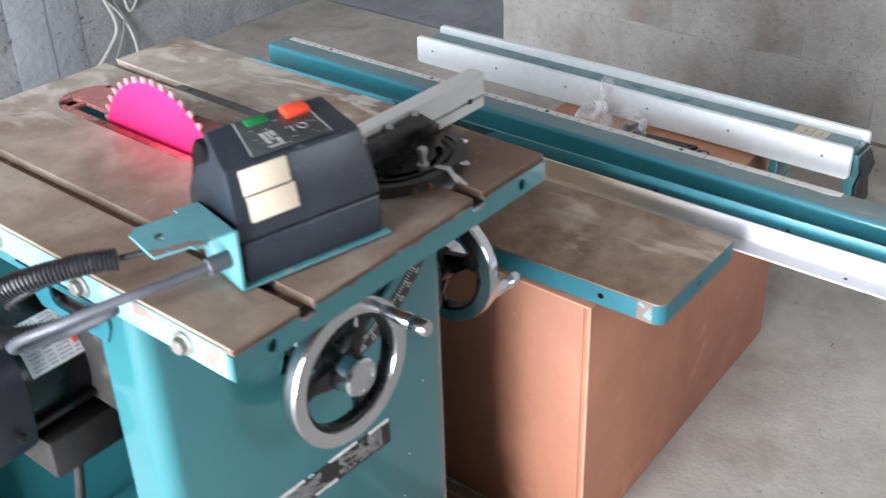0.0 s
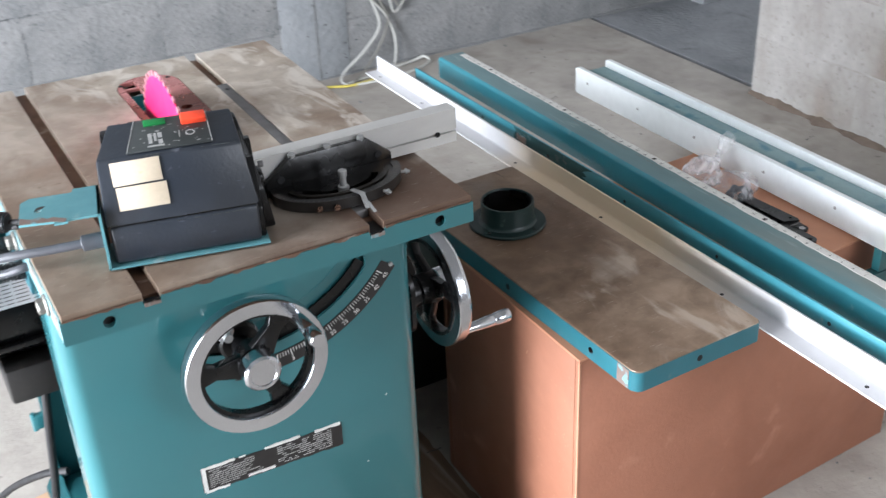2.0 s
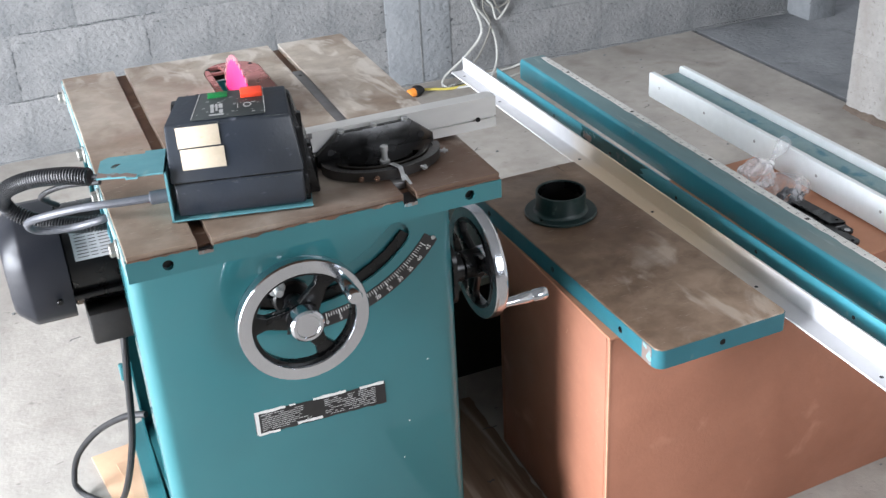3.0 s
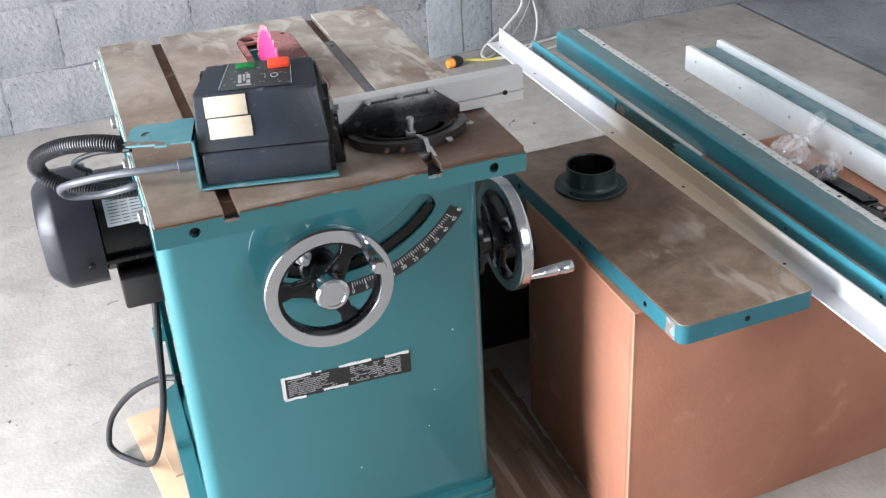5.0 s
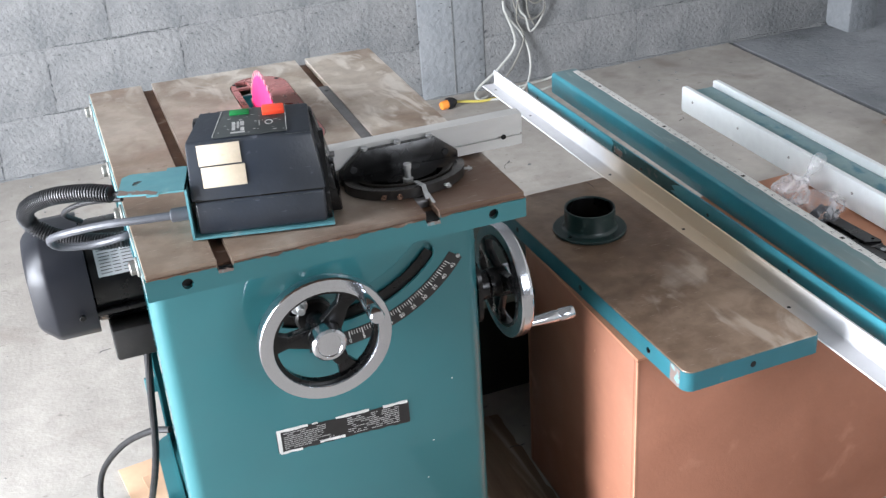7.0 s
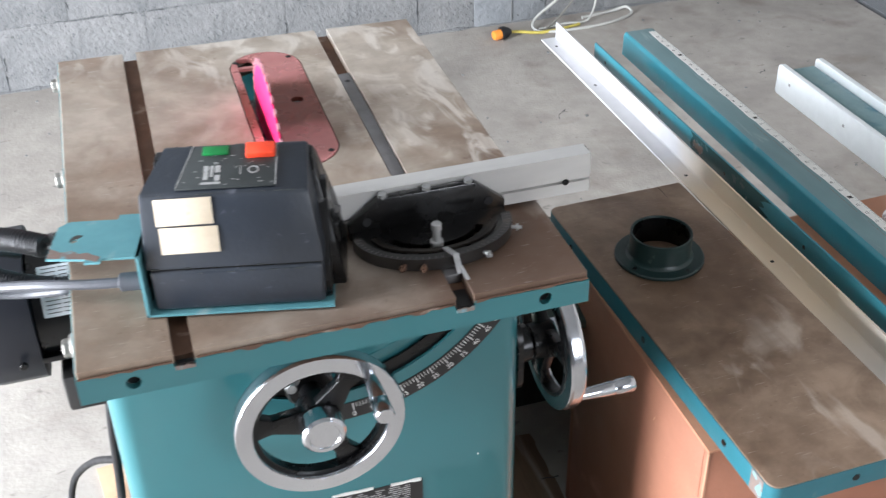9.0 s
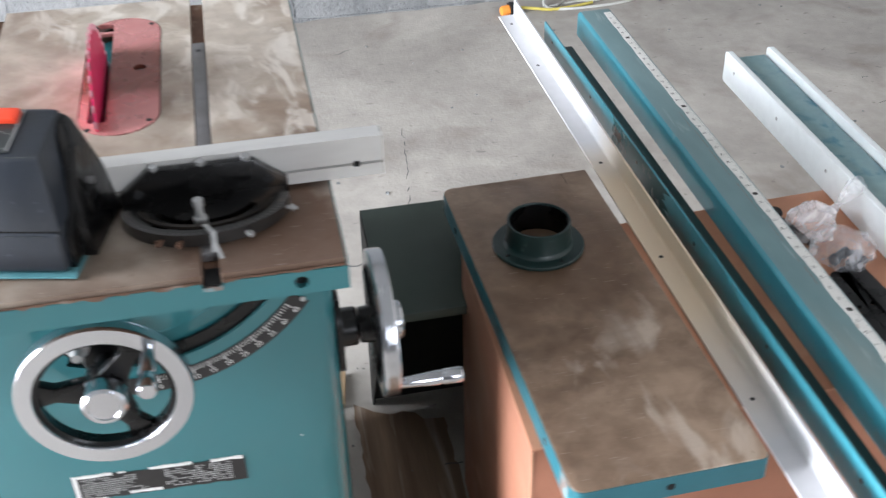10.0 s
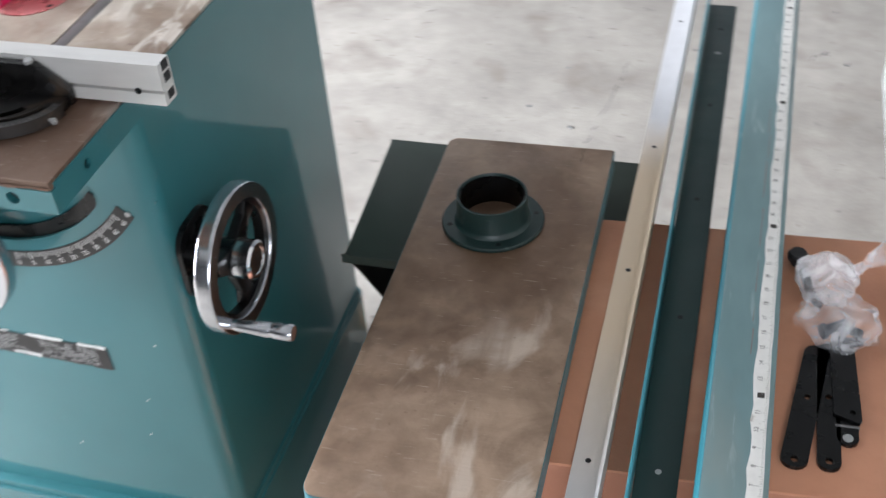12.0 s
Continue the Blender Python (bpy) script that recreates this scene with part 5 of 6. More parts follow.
plate(tube, rounded(0, 0.0755, 0, 0.053, 0.009), [rounded(0.003, 0.0725, 0.003, 0.050, 0.006)], "y", 0, L3)
tube_ob = part("rail_tube", tube, TEAL_DUSTY, tt, "dusty teal square tube")
fr = B()
pts = [(0.009 + 0.0093 * math.cos(radians(a)), 0.044 + 0.0093 * math.sin(radians(a))) for a in range(110, 181, 10)] + [(-0.0003, 0.0), (0.0004, 0.0)]
pts += [(0.009 + 0.0086 * math.cos(radians(a)), 0.044 + 0.0086 * math.sin(radians(a))) for a in range(180, 109, -10)]
prism(fr, pts, "y", 0.0, L3)
part("clean_side", fr, RAIL, tube_ob, "cleaner bright teal side")
tp = B()
N = 60
y0, y1 = 0.566 - YB, 1.95 - YB
edge = [(0.0515 + rnd.uniform(-0.0016, 0.0022), y0 + (y1 - y0) * i / N) for i in range(N + 1)] + [(0.0690 + rnd.uniform(-0.0006, 0.0003), y1 - (y1 - y0) * i / N) for i in range(N + 1)]
prism(tp, edge, "z", 0.0531, 0.0536)
ruler = part("ruler_strip", tp, TAPE, tt, "worn white adhesive ruler with dark numbers")
tk = B()
for i in range(2 * 8, 54 * 8):
    y = Y_RULE + i * INCH / 8 - YB
    if y0 + 0.005 < y < y1 - 0.005:
        w = 0.0065 if i % 8 == 0 else 0.004 if i % 4 == 0 else 0.0026
        x0 = 0.0680 - w
        v = [tk.verts.new(p) for p in ((x0, y - 0.0002, 0.05372), (0.0680, y - 0.0002, 0.05372), (0.0680, y + 0.0002, 0.05372), (x0, y + 0.0002, 0.05372))]
        tk.faces.new(v)
tagged(part("ruler_scale", tk, INK, ruler), kind="stuff")
for i in range(3, 54):
    y = Y_RULE + i * INCH - YB
    if y0 + 0.01 < y < y1 - 0.01:
        if i % 12 == 0:
            part("foot_mark", box(B(), 0.0560, 0.0640, y - 0.0040, y + 0.0040, 0.0535, 0.0538), INK, ruler)
        else:
            writing(str(i), 0.0078, INK, ruler, pose(0.0580, y, 0.0536, 0, 0, 90))

RUST_FILM = mat("thin_rust_film", rgb(140, 118, 112), rgb(116, 104, 100), 30, 0.6)
streak = B()
rk = random.Random(6)
y = 0.42
while y < 1.6:
    l = rk.uniform(0.02, 0.09)
    if rk.random() < 0.6:
        x = 0.0435 + rk.uniform(-0.0015, 0.0015)
        streak.faces.new([streak.verts.new((x + a, y + b - YB, 0.0532)) for a, b in ((0, 0), (0.0010, 0), (0.0014 + rk.uniform(-0.001, 0.001), l), (0.0006, l))])
    y += l + rk.uniform(0, 0.03)
tagged(part("rust_streaks", streak, RUST_FILM, tube_ob, "thin rusty streaks beside the ruler"), kind="stuff")

# ---- rip fence ----
rf = thing("rip_fence", "rip fence with white faces on a teal beam beside the rails", "rip fence", (1.918, 0.612, 0.5405))
FL = 1.068
for x0 in (0.0, 0.088):
    face = B()
    prism(face, rounded(0.0, FL, 0.001, 0.0655, 0.008, 4), "x", x0, x0 + 0.012, 0.0008)
    fo = part("fence_face", face, HDPE, rf, "white plastic fence face")
    for y in (0.055, 0.25, 0.435, 0.64, 0.83, 1.02):
        part("face_screw", rod(B(), (x0 - 0.0005, y, 0.037), (x0 + 0.002, y, 0.037), 0.0035, 10), GREY_PRINT, fo)
bm_ = B()
plate(bm_, rounded(0.0135, 0.0865, 0.0, 0.050, 0.006), [rounded(0.0165, 0.0835, 0.003, 0.047, 0.004)], "y", 0.012, FL - 0.006)
beam = part("beam", bm_, BEAM, rf, "dusty teal fence beam")
part("beam_label", box(B(), 0.024, 0.078, 0.07, 0.135, 0.0501, 0.0506), PAPER, beam, "small pale label with print")
lb = B()
for yy in (0.082, 0.098, 0.112):
    box(lb, 0.030, 0.046, yy, yy + 0.008, 0.0506, 0.0509)
    box(lb, 0.054, 0.072, yy, yy + 0.004, 0.0506, 0.0509)
part("label_bars", lb, GREY_PRINT, beam)
hd = B()
prism(hd, [(-0.008, 0.046), (0.012, 0.05), (0.012, -0.05), (0.002, -0.06), (-0.010, -0.055), (-0.006, -0.02), (-0.014, 0.012)], "x", 0.016, 0.084, 0.002)
part("clamp_head", hd, TEAL, rf, "teal clamp head hanging at the end")
hb = B()
prism(hb, [(-0.006, 0.048), (-0.001, 0.05), (-0.016, 0.012), (-0.008, -0.02), (-0.014, -0.06), (-0.020, -0.062), (-0.014, -0.02), (-0.022, 0.012)], "x", 0.020, 0.080, 0.001)
part("clamp_strip", hb, RUBBER, rf, "black clamp strip")

cbar = B()
box(cbar, -0.115, 0.084, 0.143, 0.167, -0.1065, -0.0565, 0.003)
bar_end = part("clamp_bar", cbar, TEAL, rf, "teal cross bar under the beam")
part("bar_web", box(B(), 0.018, 0.084, 0.146, 0.164, -0.0562, -0.0004, 0.001), TEAL, bar_end)

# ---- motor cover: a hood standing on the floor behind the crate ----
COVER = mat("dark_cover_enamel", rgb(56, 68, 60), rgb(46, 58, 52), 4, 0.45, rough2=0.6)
# Near black for back and side panels: the hood's inner shade as colour.
COVER_SHADE = mat("shade_black_steel", rgb(20, 24, 22), rgb(14, 17, 16), 4, 0.6)
mc = thing("motor_cover", "dark green sheet-metal motor cover standing behind the crate", "motor cover", (1.139, 1.482, 0))
CWX = 0.43
part("top_panel", prism(B(), [(-0.30, 0.452), (-0.045, 0.494), (-0.045, 0.498), (-0.30, 0.456)], "x", 0.002, CWX, 0.0006), COVER, mc)
part("back_panel", prism(B(), [(-0.045, 0.496), (0.004, 0.0), (0.008, 0.0), (-0.041, 0.496)], "x", 0.0, CWX, 0.0006), COVER_SHADE, mc)
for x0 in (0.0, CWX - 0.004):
    part("side_panel", prism(B(), [(-0.298, 0.452), (-0.046, 0.493), (0.003, 0.0), (-0.012, 0.0)], "x", x0, x0 + 0.003), COVER_SHADE, mc)
part("lip", prism(B(), [(-0.302, 0.456), (-0.302, 0.44), (-0.299, 0.44), (-0.299, 0.456)], "x", -0.004, CWX, 0.0004), COVER, mc)

# ---- plastic bag, steel arms and strap end on the crate ----
CT = CH + 0.0025


def arm(name, w, length, place, turn, label, tip=True):
    t = thing(name, label, "bracket arm", place, turn, group="black arms on the crate")
    o = rounded(-w / 2, w / 2, 0, length, w / 2 - 0.001, 6)
    plate_bm = B()
    plate(plate_bm, o, [ring(0, 0.012, 0.0045, 12), ring(0.0, length * 0.55, 0.004, 12)], "z", 0.0, 0.005)
    part("strap", plate_bm, BLACK, t)
    if tip:
        part("tip_washer", lathe(B(), (0, 0.012, 0.005), (0, 0, 1), [(0, 0.005), (0, 0.009), (0.002, 0.009), (0.002, 0.005)], 14, True), GUIDE, t)
    return t


arm("steel_arm", 0.030, 0.20, (1.803, 0.828, CT), -7, "flat black steel arm with a bolt hole", False)
arm("steel_arm", 0.026, 0.20, (1.842, 0.832, CT), 1, "flat black steel arm under the others", False)
third = arm("steel_arm", 0.024, 0.16, (1.862, 0.872, CT), 2, "flat black steel arm with a worn bright tip", False)
part("bright_tip", prism(B(), ring(0, 0.010, 0.006, 12), "z", 0.005, 0.0054), BRIGHT_STEEL, third, "worn bright tip")
wide = B()
plate(wide, [(-0.015, 0.042), (0.013, 0.030), (0.016, 0.036), (0.012, 0.16), (-0.016, 0.16)], [ring(0.006, 0.046, 0.0035, 10)], "z", 0.0052, 0.0092)
part("wide_strap", wide, BLACK, third, "wider strap with an angled end")
part("clip_band", box(B(), -0.0135, 0.0135, 0.026, 0.029, 0.0, 0.0062, 0.0006), GUIDE, third, "thin worn band")
# Rounded strap end, built as a small grip on a curved stem.
kb = thing("strap_end", "small rounded black strap end beside the rail", "knob", (1.797, 1.185, CT))
part("grip", lathe(B(), (0, 0, 0), (0, 0, 1), [(0, 0), (0, 0.007), (0.006, 0.008), (0.009, 0.012), (0.017, 0.0135), (0.021, 0.011), (0.021, 0)], 16), RUBBER, kb)
part("stem", hose(B(), [(0.002, -0.008, 0.010), (0.012, -0.035, 0.008), (0.018, -0.062, 0.0065), (0.030, -0.085, 0.0065)], 0.0062, 10, 6), BLACK, kb)


def crumple(bm, centre, rx, ry, rz, seed, sub=4, rough=0.35):
    bmesh.ops.create_icosphere(bm, subdivisions=sub, radius=1.0)
    off = Vector((seed * 3.1, seed * 1.7, seed * 0.9))
    for v in bm.verts:
        d = v.co.normalized()
        k = 1 + rough * (noise.noise(d * 2.2 + off)) + rough * 0.5 * (0.5 - abs(noise.noise(d * 5.0 + off))) + rough * 0.3 * (0.5 - abs(noise.noise(d * 11 + off)))
        v.co = Vector((d.x * rx * k, d.y * ry * k, max(d.z * rz * k, -rz * 0.62))) + Vector(centre)
    return bm


bag = thing("plastic_bag", "crumpled clear plastic bag with hardware inside", "plastic bag", (1.842, 1.075, CT))
b1 = crumple(B(), (0.008, -0.018, 0.022), 0.048, 0.042, 0.028, 1, 4, 0.26)
part("bag_body", b1, FILM, bag)
b2 = crumple(B(), (-0.010, 0.050, 0.030), 0.036, 0.034, 0.034, 2, 4, 0.26)
part("bag_fold", b2, MILKY, bag, "bunched milky fold of film")
neck = B()
lathe(neck, (0.012, 0.052, 0.042), (0.075, 0.02, 0.05), [(0, 0.012), (0.018, 0.006), (0.026, 0.005), (0.038, 0.009), (0.06, 0.016), (0.078, 0.011)], 14)
for v in neck.verts:
    v.co += 0.006 * noise.noise_vector(v.co * 60)
part("bag_neck", neck, FILM, bag, "twisted open neck of film")
hw = B()
for hx, hy, hz, ha, hl, hr in ((-0.012, -0.030, 0.012, 0.5, 0.034, 0.007), (0.006, -0.044, 0.010, 0.1, 0.030, 0.006), (0.012, -0.018, 0.014, -0.6, 0.026, 0.006)):
    rod(hw, (hx, hy, hz), (hx + hl * math.cos(ha), hy + hl * math.sin(ha), hz + 0.004), hr, 10)
    lathe(hw, (hx, hy, hz), (math.cos(ha), math.sin(ha), 0), [(0, 0), (0, hr * 1.5), (0.005, hr * 1.5), (0.005, 0)], 6)
part("hardware", hw, BOLT_BLACK, bag, "dark bolts seen through the film")

# ---- cables by the back wall ----
def cable_thing(name, label, pts, r, material, category="cable"):
    t = thing(name, label, category, pts[-1])
    part("sheath", hose(B(), [Vector(p) - Vector(pts[-1]) for p in pts], r, 8, 8), material, t)
    return t


WY = 3.44
cable_thing("wall_cable", "white cable hanging down the block wall", [(2.19, WY, 0.75), (2.20, WY, 0.38), (2.21, WY - 0.01, 0.30), (2.27, WY - 0.01, 0.22), (2.30, WY - 0.02, 0.14), (2.29, WY - 0.05, 0.06), (2.24, WY - 0.09, 0.01), (2.16, 3.36, 0.006), (2.05, 3.34, 0.006)], 0.0042, WHITE_PVC)
cable_thing("wall_cable", "white cable looping on the block wall", [(2.33, WY, 0.75), (2.35, WY, 0.40), (2.38, WY - 0.01, 0.32), (2.36, WY - 0.01, 0.26), (2.31, WY - 0.02, 0.22), (2.29, WY - 0.02, 0.28), (2.26, WY - 0.01, 0.36), (2.25, WY, 0.75)], 0.0042, WHITE_PVC)
cable_thing("wall_cable", "thin grey cable bunched on the block wall", [(2.22, WY, 0.75), (2.24, WY - 0.01, 0.36), (2.30, WY - 0.02, 0.27), (2.37, WY - 0.02, 0.30), (2.35, WY - 0.02, 0.38), (2.27, WY - 0.02, 0.37), (2.25, WY - 0.02, 0.28), (2.28, WY - 0.02, 0.20), (2.23, WY - 0.03, 0.10), (2.14, 3.37, 0.03), (2.07, 3.33, 0.006)], 0.0036, GREY_CABLE)
cable_thing("wall_cable", "thin grey cable looping beside the box", [(2.30, WY, 0.75), (2.29, WY - 0.01, 0.42), (2.33, WY - 0.01, 0.33), (2.39, WY - 0.01, 0.36), (2.37, WY - 0.01, 0.42), (2.31, WY - 0.01, 0.40), (2.30, WY - 0.015, 0.31), (2.33, WY - 0.015, 0.24)], 0.0036, GREY_CABLE)
cable_thing("floor_cable", "white cable coiled on the floor", [(2.21, WY - 0.01, 0.30), (2.24, WY - 0.02, 0.18), (2.16, WY - 0.04, 0.10), (2.05, 3.38, 0.03), (2.04, 3.33, 0.006), (2.14, 3.30, 0.006), (2.30, 3.31, 0.006), (2.42, 3.36, 0.006), (2.42, 3.40, 0.02), (2.36, 3.41, 0.006), (2.24, 3.39, 0.006)], 0.0052, WHITE_PVC)
pl = thing("extension_plug", "orange plug with a yellow cable on the floor", "plug", (1.907, 3.318, 0.0))
part("plug_body", lathe(B(), (-0.040, -0.009, 0.020), (1, 0.2, 0), [(0, 0), (0, 0.015), (0.004, 0.017), (0.027, 0.018), (0.030, 0.016), (0.030, 0)], 16), ORANGE, pl, "orange plug body")
part("plug_collar", lathe(B(), (-0.012, -0.0035, 0.022), (1, 0.2, 0), [(0, 0), (0, 0.023), (0.012, 0.024), (0.025, 0.020), (0.040, 0.010), (0.040, 0)], 16), RUBBER, pl, "black rubber collar")
part("cord", hose(B(), [(0.02, 0.003, 0.022), (0.07, 0.01, 0.012), (0.14, -0.005, 0.006), (0.22, 0.0, 0.006), (0.30, 0.02, 0.006)], 0.0055, 8, 8), YELLOW_PVC, pl, "yellow cord")
ol = thing("wall_box", "dark opening of a cable box in the wall", "cable box", (2.235, 3.452, 0.40))
part("box_body", box(B(), -0.025, 0.03, -0.012, 0.004, -0.03, 0.06, 0.004), RUBBER, ol)

# ---- cracks and gouges in the floor ----
fc = B()
rf_ = random.Random(41)


def floor_mark(p, q, w):
    p, q = Vector(p), Vector(q)
    n = max(3, int((q - p).length / 0.02))
    side = Vector((-(q - p).y, (q - p).x)).normalized()
    mid = [p + (q - p) * i / n + side * rf_.uniform(-0.006, 0.006) for i in range(n + 1)]
    for i in range(n):
        if rf_.random() < 0.15:
            continue
        a, b = w * rf_.uniform(0.3, 1), w * rf_.uniform(0.3, 1)
        fc.faces.new([fc.verts.new((v.x, v.y, 0.0008)) for v in (mid[i] - side * a, mid[i + 1] - side * b, mid[i + 1] + side * b, mid[i] + side * a)])


floor_mark((1.396, 2.605), (1.346, 2.20), 0.0014)
for i in range(46):
    x, y, a = rf_.uniform(-0.9, 3.1), rf_.uniform(0.0, 3.3), rf_.uniform(-0.6, 0.9)
    l = rf_.uniform(0.015, 0.07)
    floor_mark((x, y), (x + l * math.cos(a), y + l * math.sin(a)), rf_.uniform(0.001, 0.0028))
solid("floor_gouges", fc, PIT, "thin cracks and small gouges in the concrete", "floor cracks", kind="stuff")

# ---- brown streaked stain on the floor between saw and crate ----
STREAKED = mat("brown_streaked_concrete", rgb(146, 122, 100), rgb(98, 78, 62), 26, 0.9, rough2=0.97, bump=0.001, bump_scale=60, c3=rgb(176, 164, 150), spots=0.56, spot_scale=34, spot_soft=0.18, stretch=(1, 0.07, 1), fine=0.5, detail=5, distortion=0.2)
rt = random.Random(15)
edge_pts = []
for (x0, y0), (x1, y1) in (((1.085, 0.42), (1.262, 0.40)), ((1.262, 0.40), (1.275, 1.40)), ((1.275, 1.40), (1.10, 1.47)), ((1.10, 1.47), (1.085, 0.42))):
    n = int(math.hypot(x1 - x0, y1 - y0) / 0.02)
    edge_pts += [(x0 + (x1 - x0) * i / n + rt.uniform(-0.004, 0.004), y0 + (y1 - y0) * i / n + rt.uniform(-0.012, 0.012)) for i in range(n)]
solid("floor_stain", prism(B(), edge_pts, "z", -0.002, 0.0006), STREAKED, "brown streaked stain on the concrete beside the crate", "floor stain", kind="stuff")

# ---- scraps on the floor ----
cb = thing("cardboard_sheet", "tan cardboard scrap on the floor beside the saw", "cardboard", (0.46, 1.42, 0.001), 8)
part("sheet", box(B(), -0.02, 0.16, -0.25, 0.16, 0.0, 0.004, 0.001), CARDBOARD, cb)
part("flap", prism(B(), [(0.02, -0.1), (0.09, -0.1), (0.09, 0.1), (0.02, 0.1)], "z", 0.0045, 0.007), CARDBOARD, cb)
stick = thing("wood_stick", "short raw wood stick on the floor", "wood", (1.06, 1.475, 0.001), -8)
part("stick", box(B(), 0.0, 0.022, 0.0, 0.10, 0.0, 0.014, 0.001), RAW_WOOD, stick)
gr = B()
rg = random.Random(9)
for i in range(260):
    x, y = rg.uniform(-1.2, 3.2), rg.uniform(0.2, 3.4)
    s_ = rg.uniform(0.0015, 0.006) * (1.6 if rg.random() < 0.08 else 1)
    a = rg.uniform(0, 6.28)
    p = [(x + s_ * math.cos(a + k * 1.7 + rg.uniform(-0.3, 0.3)), y + s_ * math.sin(a + k * 1.7)) for k in range(4)]
    try:
        prism(gr, p, "z", 0.0, s_ * 0.5)
    except ValueError:
        pass
solid("floor_grit", gr, MORTAR, "small grit and mortar crumbs on the floor", "grit", kind="stuff")

DIRT = mat("brown_floor_dirt", rgb(132, 118, 106), rgb(98, 86, 76), 12, 0.95, bump=0.004, bump_scale=70, fine=0.5)


def dirt_line(name, p, q, inward, label, most):
    """A low uneven fillet of dirt and mortar droppings along the foot of a wall."""
    bm, rd_ = B(), random.Random(int(most * 10000))
    p, q, inward = Vector(p), Vector(q), Vector(inward)
    n = int((q - p).length / 0.02)
    rows = []
    for i in range(n + 1):
        c = p + (q - p) * i / n
        k = 0.45 + 0.75 * abs(noise.noise(c * 3.1)) + 0.5 * noise.noise(c * 14.0)
        w, h = most * max(0.15, k) * rd_.uniform(0.8, 1.2), most * 0.55 * max(0.12, k) * rd_.uniform(0.7, 1.3)
        pts = [Vector((0, 0, h)) - inward * 0.01, inward * (w * 0.3) + Vector((0, 0, h * 0.72)), inward * (w * 0.65) + Vector((0, 0, h * 0.25)), inward * w + Vector((0, 0, -0.002))]
        rows.append([bm.verts.new(c + v) for v in pts])
    for a, b in zip(rows, rows[1:]):
        for k in range(3):
            bm.faces.new((a[k], b[k], b[k + 1], a[k + 1]))
    bmesh.ops.recalc_face_normals(bm, faces=bm.faces[:])
    return solid(name, bm, DIRT if most > 0.03 else MORTAR, label, "floor dirt", kind="stuff")


dirt_line("dirt_fillet", (3.236, -1.5, 0), (3.236, 2.40, 0), (-1, 0, 0), "brown dirt heaped along the foot of the wall", 0.05)
dirt_line("mortar_fillet", (-1.4, 3.4515, 0), (3.8, 3.4515, 0), (0, -1, 0), "rough mortar droppings along the wall foot", 0.022)

column_line = B()
box(column_line, 1.982, 1.986, 3.4445, 3.449, 0.0, 3.3)
solid("column_joint", column_line, MORTAR, "dark formwork joint line on the cast column", "joint", kind="structure")
pits = B()
rp = random.Random(21)
for i in range(55):
    px, pz = rp.choice((rp.uniform(1.80, 1.87), rp.uniform(2.09, 2.15), rp.uniform(1.85, 2.11))), rp.uniform(0.01, 0.6)
    w, h, a = rp.uniform(0.0015, 0.008), rp.uniform(0.001, 0.0035), rp.uniform(-1.4, 1.4)
    c, s_ = math.cos(a), math.sin(a)
    prism(pits, [(px + c * u - s_ * v, pz + s_ * u + c * v) for u, v in ((-w, -h * 0.4), (0, -h), (w, -h * 0.2), (w * 0.6, h), (-w * 0.5, h * 0.7))], "y", 3.4468, 3.4495)
solid("surface_pits", pits, PIT, "small dark air holes and chips in the concrete", "concrete chips", kind="stuff")

# ---- wall blocks ----
BLK_W, BLK_H, BED, GAP = 0.467, 0.2375, -0.02, 0.007


def block_mesh(i, w, material):
    rb = random.Random(100 + i)
    bm = B()
    nx, nz = 6, 3
    grid = []
    for k in range(nz + 1):
        row = []
        for j in range(nx + 1):
            x, z = w * j / nx, (BLK_H - GAP) * k / nz
            border = j in (0, nx) or k in (0, nz)
            jx = rb.uniform(-0.0035, 0.0035) if border else rb.uniform(-0.01, 0.01)
            jz = rb.uniform(-0.0035, 0.0035) if border else rb.uniform(-0.01, 0.01)
            row.append(bm.verts.new((x + jx, -0.006 + (0.0006 if border else rb.uniform(-0.0006, 0.0006)), z + jz)))
        grid.append(row)
    for k in range(nz):
        for j in range(nx):
            bm.faces.new((grid[k][j], grid[k][j + 1], grid[k + 1][j + 1], grid[k + 1][j]))
    loop = grid[0] + [grid[k][nx] for k in range(1, nz + 1)] + grid[nz][-2::-1] + [grid[k][0] for k in range(nz - 1, 0, -1)]
    back = [bm.verts.new((v.co.x, 0.012, v.co.z)) for v in loop]
    for a in range(len(loop)):
        b = (a + 1) % len(loop)
        bm.faces.new((loop[b], loop[a], back[a], back[b]))
    return mesh_of("block", bm, material, 0.5)


MESHES = {}


def lay(parent, start, end, courses, m_of, material, offset):
    for c in range(courses):
        x = start - (BLK_W * 0.5 if (c + offset) % 2 else 0)
        while x < end - 0.03:
            a, b = max(x, start), min(x + BLK_W, end)
            w = round(b - a - GAP, 2)
            if w > 0.05:
                key = (w, material.name, (int(x * 10) + c) % 4)
                if key not in MESHES:
                    MESHES[key] = block_mesh(len(MESHES), w, material)
                ob = new("block", MESHES[key])
                ob.parent = parent
                ob.matrix_world = m_of(a + GAP / 2, BED + c * BLK_H + 0.0035)
            x += BLK_W


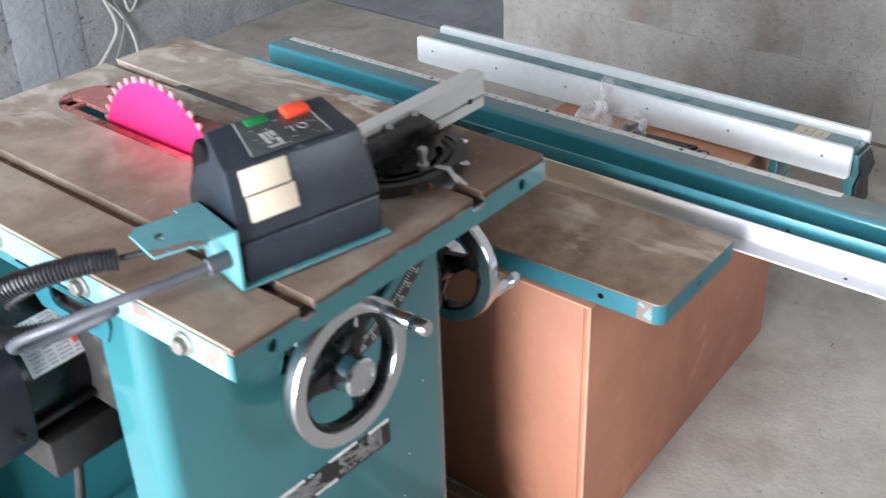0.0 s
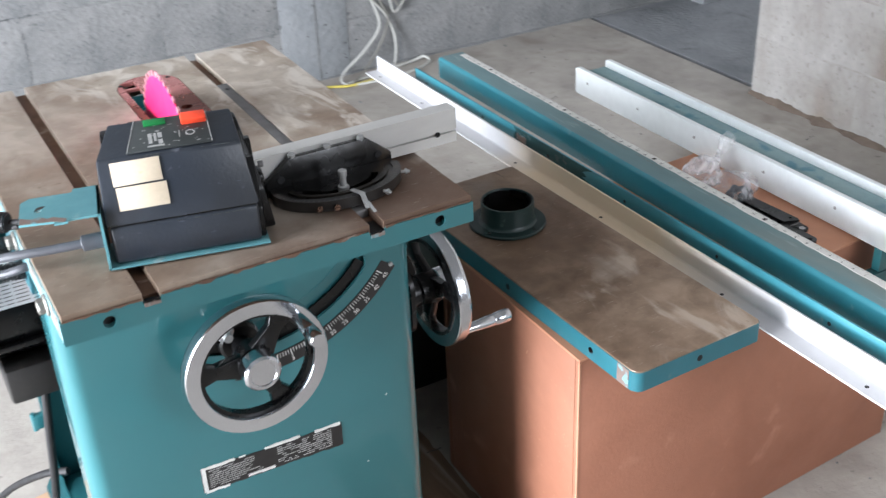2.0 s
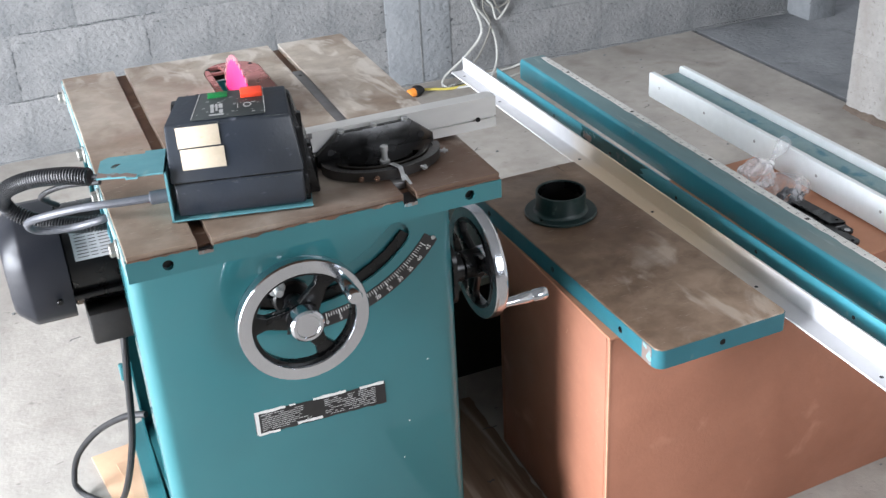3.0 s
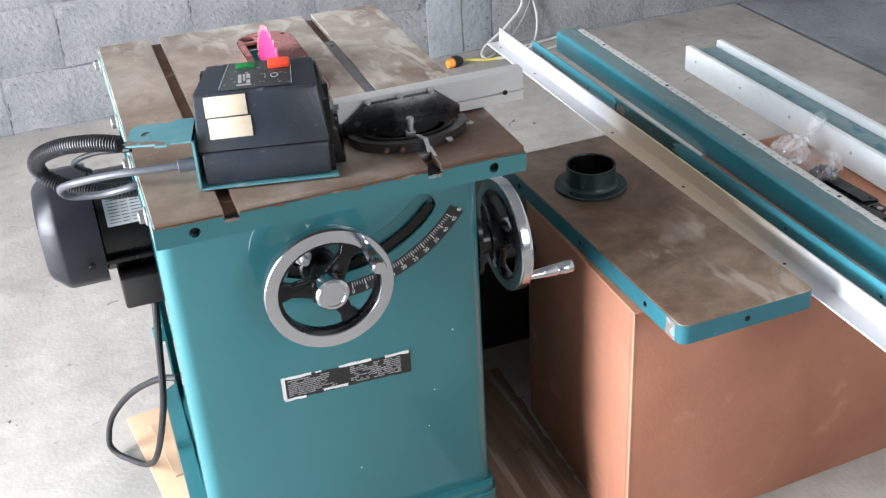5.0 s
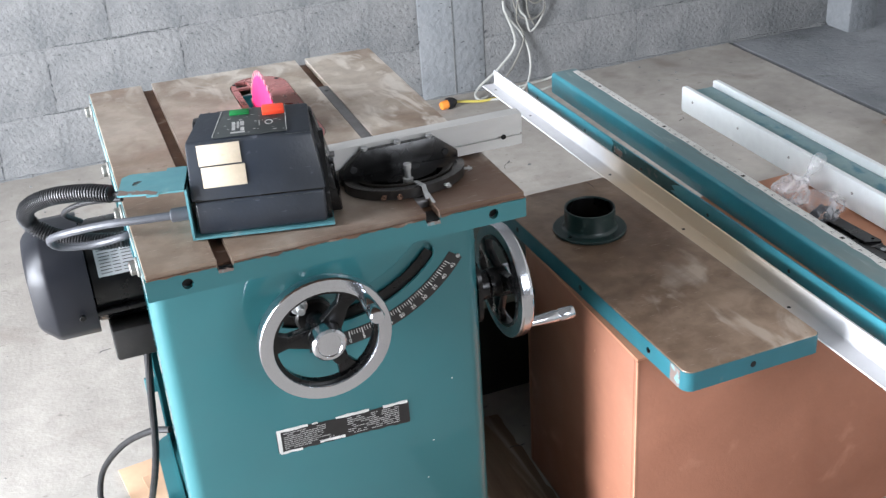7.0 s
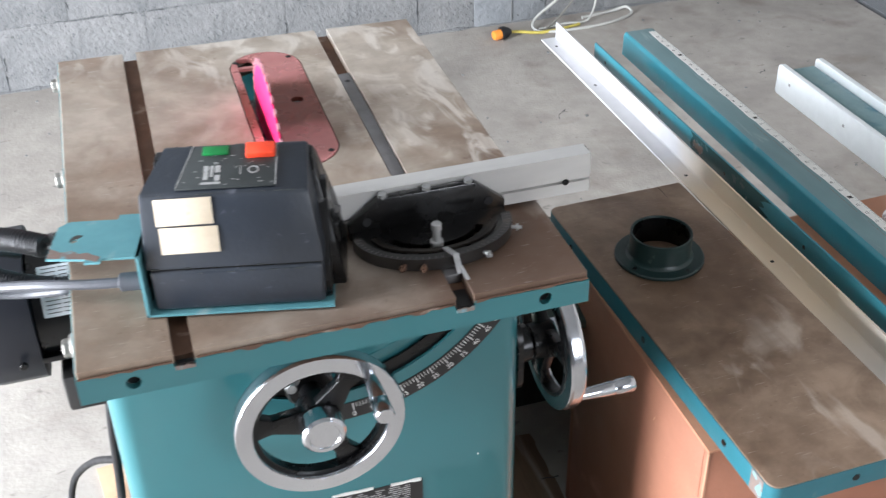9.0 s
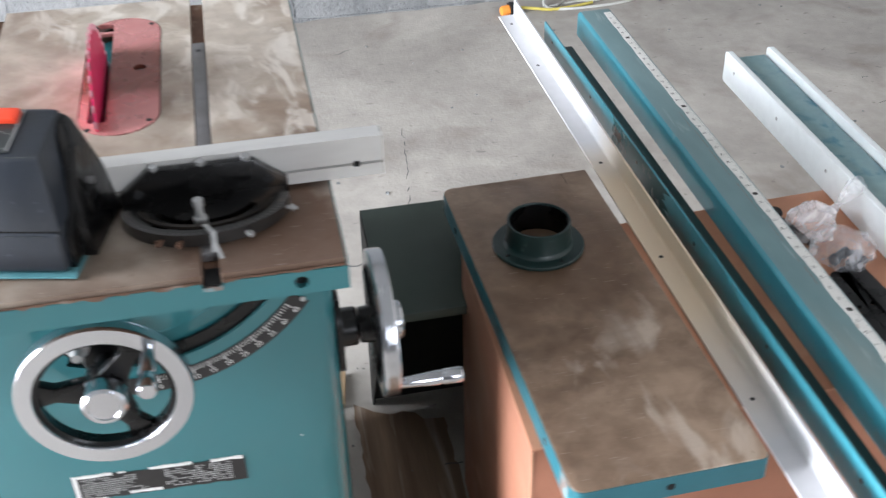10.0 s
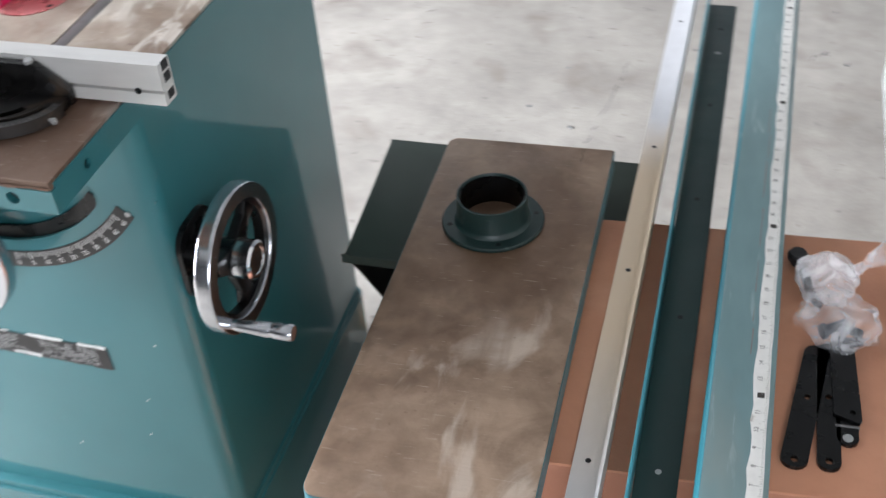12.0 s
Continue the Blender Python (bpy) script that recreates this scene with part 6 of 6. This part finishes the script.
lay(wall_back, -0.005 - BLK_W * 3, 1.842, 12, lambda x, z: pose(x, 3.4575, z), BLOCK, 1)
lay(wall_back, 2.117, 3.80, 12, lambda x, z: pose(x, 3.4575, z), BLOCK, 1)
lay(wall_right, 0.0, 4.6, 12, lambda x, z: pose(3.242, 2.40 - x, z, 0, 0, -90), BLOCK_DIRTY, 0)
lay(wall_right, 0.0, 0.14, 12, lambda x, z: pose(3.40 - x, 2.392, z, 0, 0, 180), BLOCK_DIRTY, 0)

# dark crumbly gaps left along some of the mortar joints
cracks = B()
rc = random.Random(33)


def crack(bm, p, q, put):
    p, q = Vector(p), Vector(q)
    n = max(3, int((q - p).length / 0.012))
    d = (q - p).normalized()
    side = Vector((-d.y, d.x))
    mid = [p + (q - p) * i / n + side * rc.uniform(-0.003, 0.003) for i in range(n + 1)]
    for i in range(n):
        if rc.random() < 0.3:
            continue
        w0, w1 = rc.uniform(0.0004, 0.0022), rc.uniform(0.0004, 0.0022)
        quad = [mid[i] - side * w0, mid[i + 1] - side * w1, mid[i + 1] + side * w1, mid[i] + side * w0]
        bm.faces.new([bm.verts.new(put(v)) for v in quad])


for c in range(1, 5):
    x = -0.6
    while x < 3.75:
        l = rc.uniform(0.08, 0.5)
        if rc.random() < 0.55 and not (1.80 < x + l and x < 2.15):
            crack(cracks, (x, BED + c * BLK_H), (x + l, BED + c * BLK_H + 0.001), lambda v: (v.x, 3.4505, v.y))
        x += l + rc.uniform(0.02, 0.25)
for c in range(4):
    for k in range(-4, 5):
        x = (-0.005 if c % 2 else -0.005 - BLK_W * 0.5) + BLK_W * k
        if x < 1.8 and rc.random() < 0.85:
            z0 = BED + c * BLK_H + 0.005
            a, b = sorted((rc.uniform(0, 0.08), rc.uniform(0.12, 0.2)))
            crack(cracks, (x, z0 + a), (x + rc.uniform(-0.008, 0.008), z0 + b), lambda v: (v.x, 3.4505, v.y))
solid("joint_gaps", cracks, PIT, "dark crumbly gaps in the mortar joints", "mortar gaps", kind="stuff")
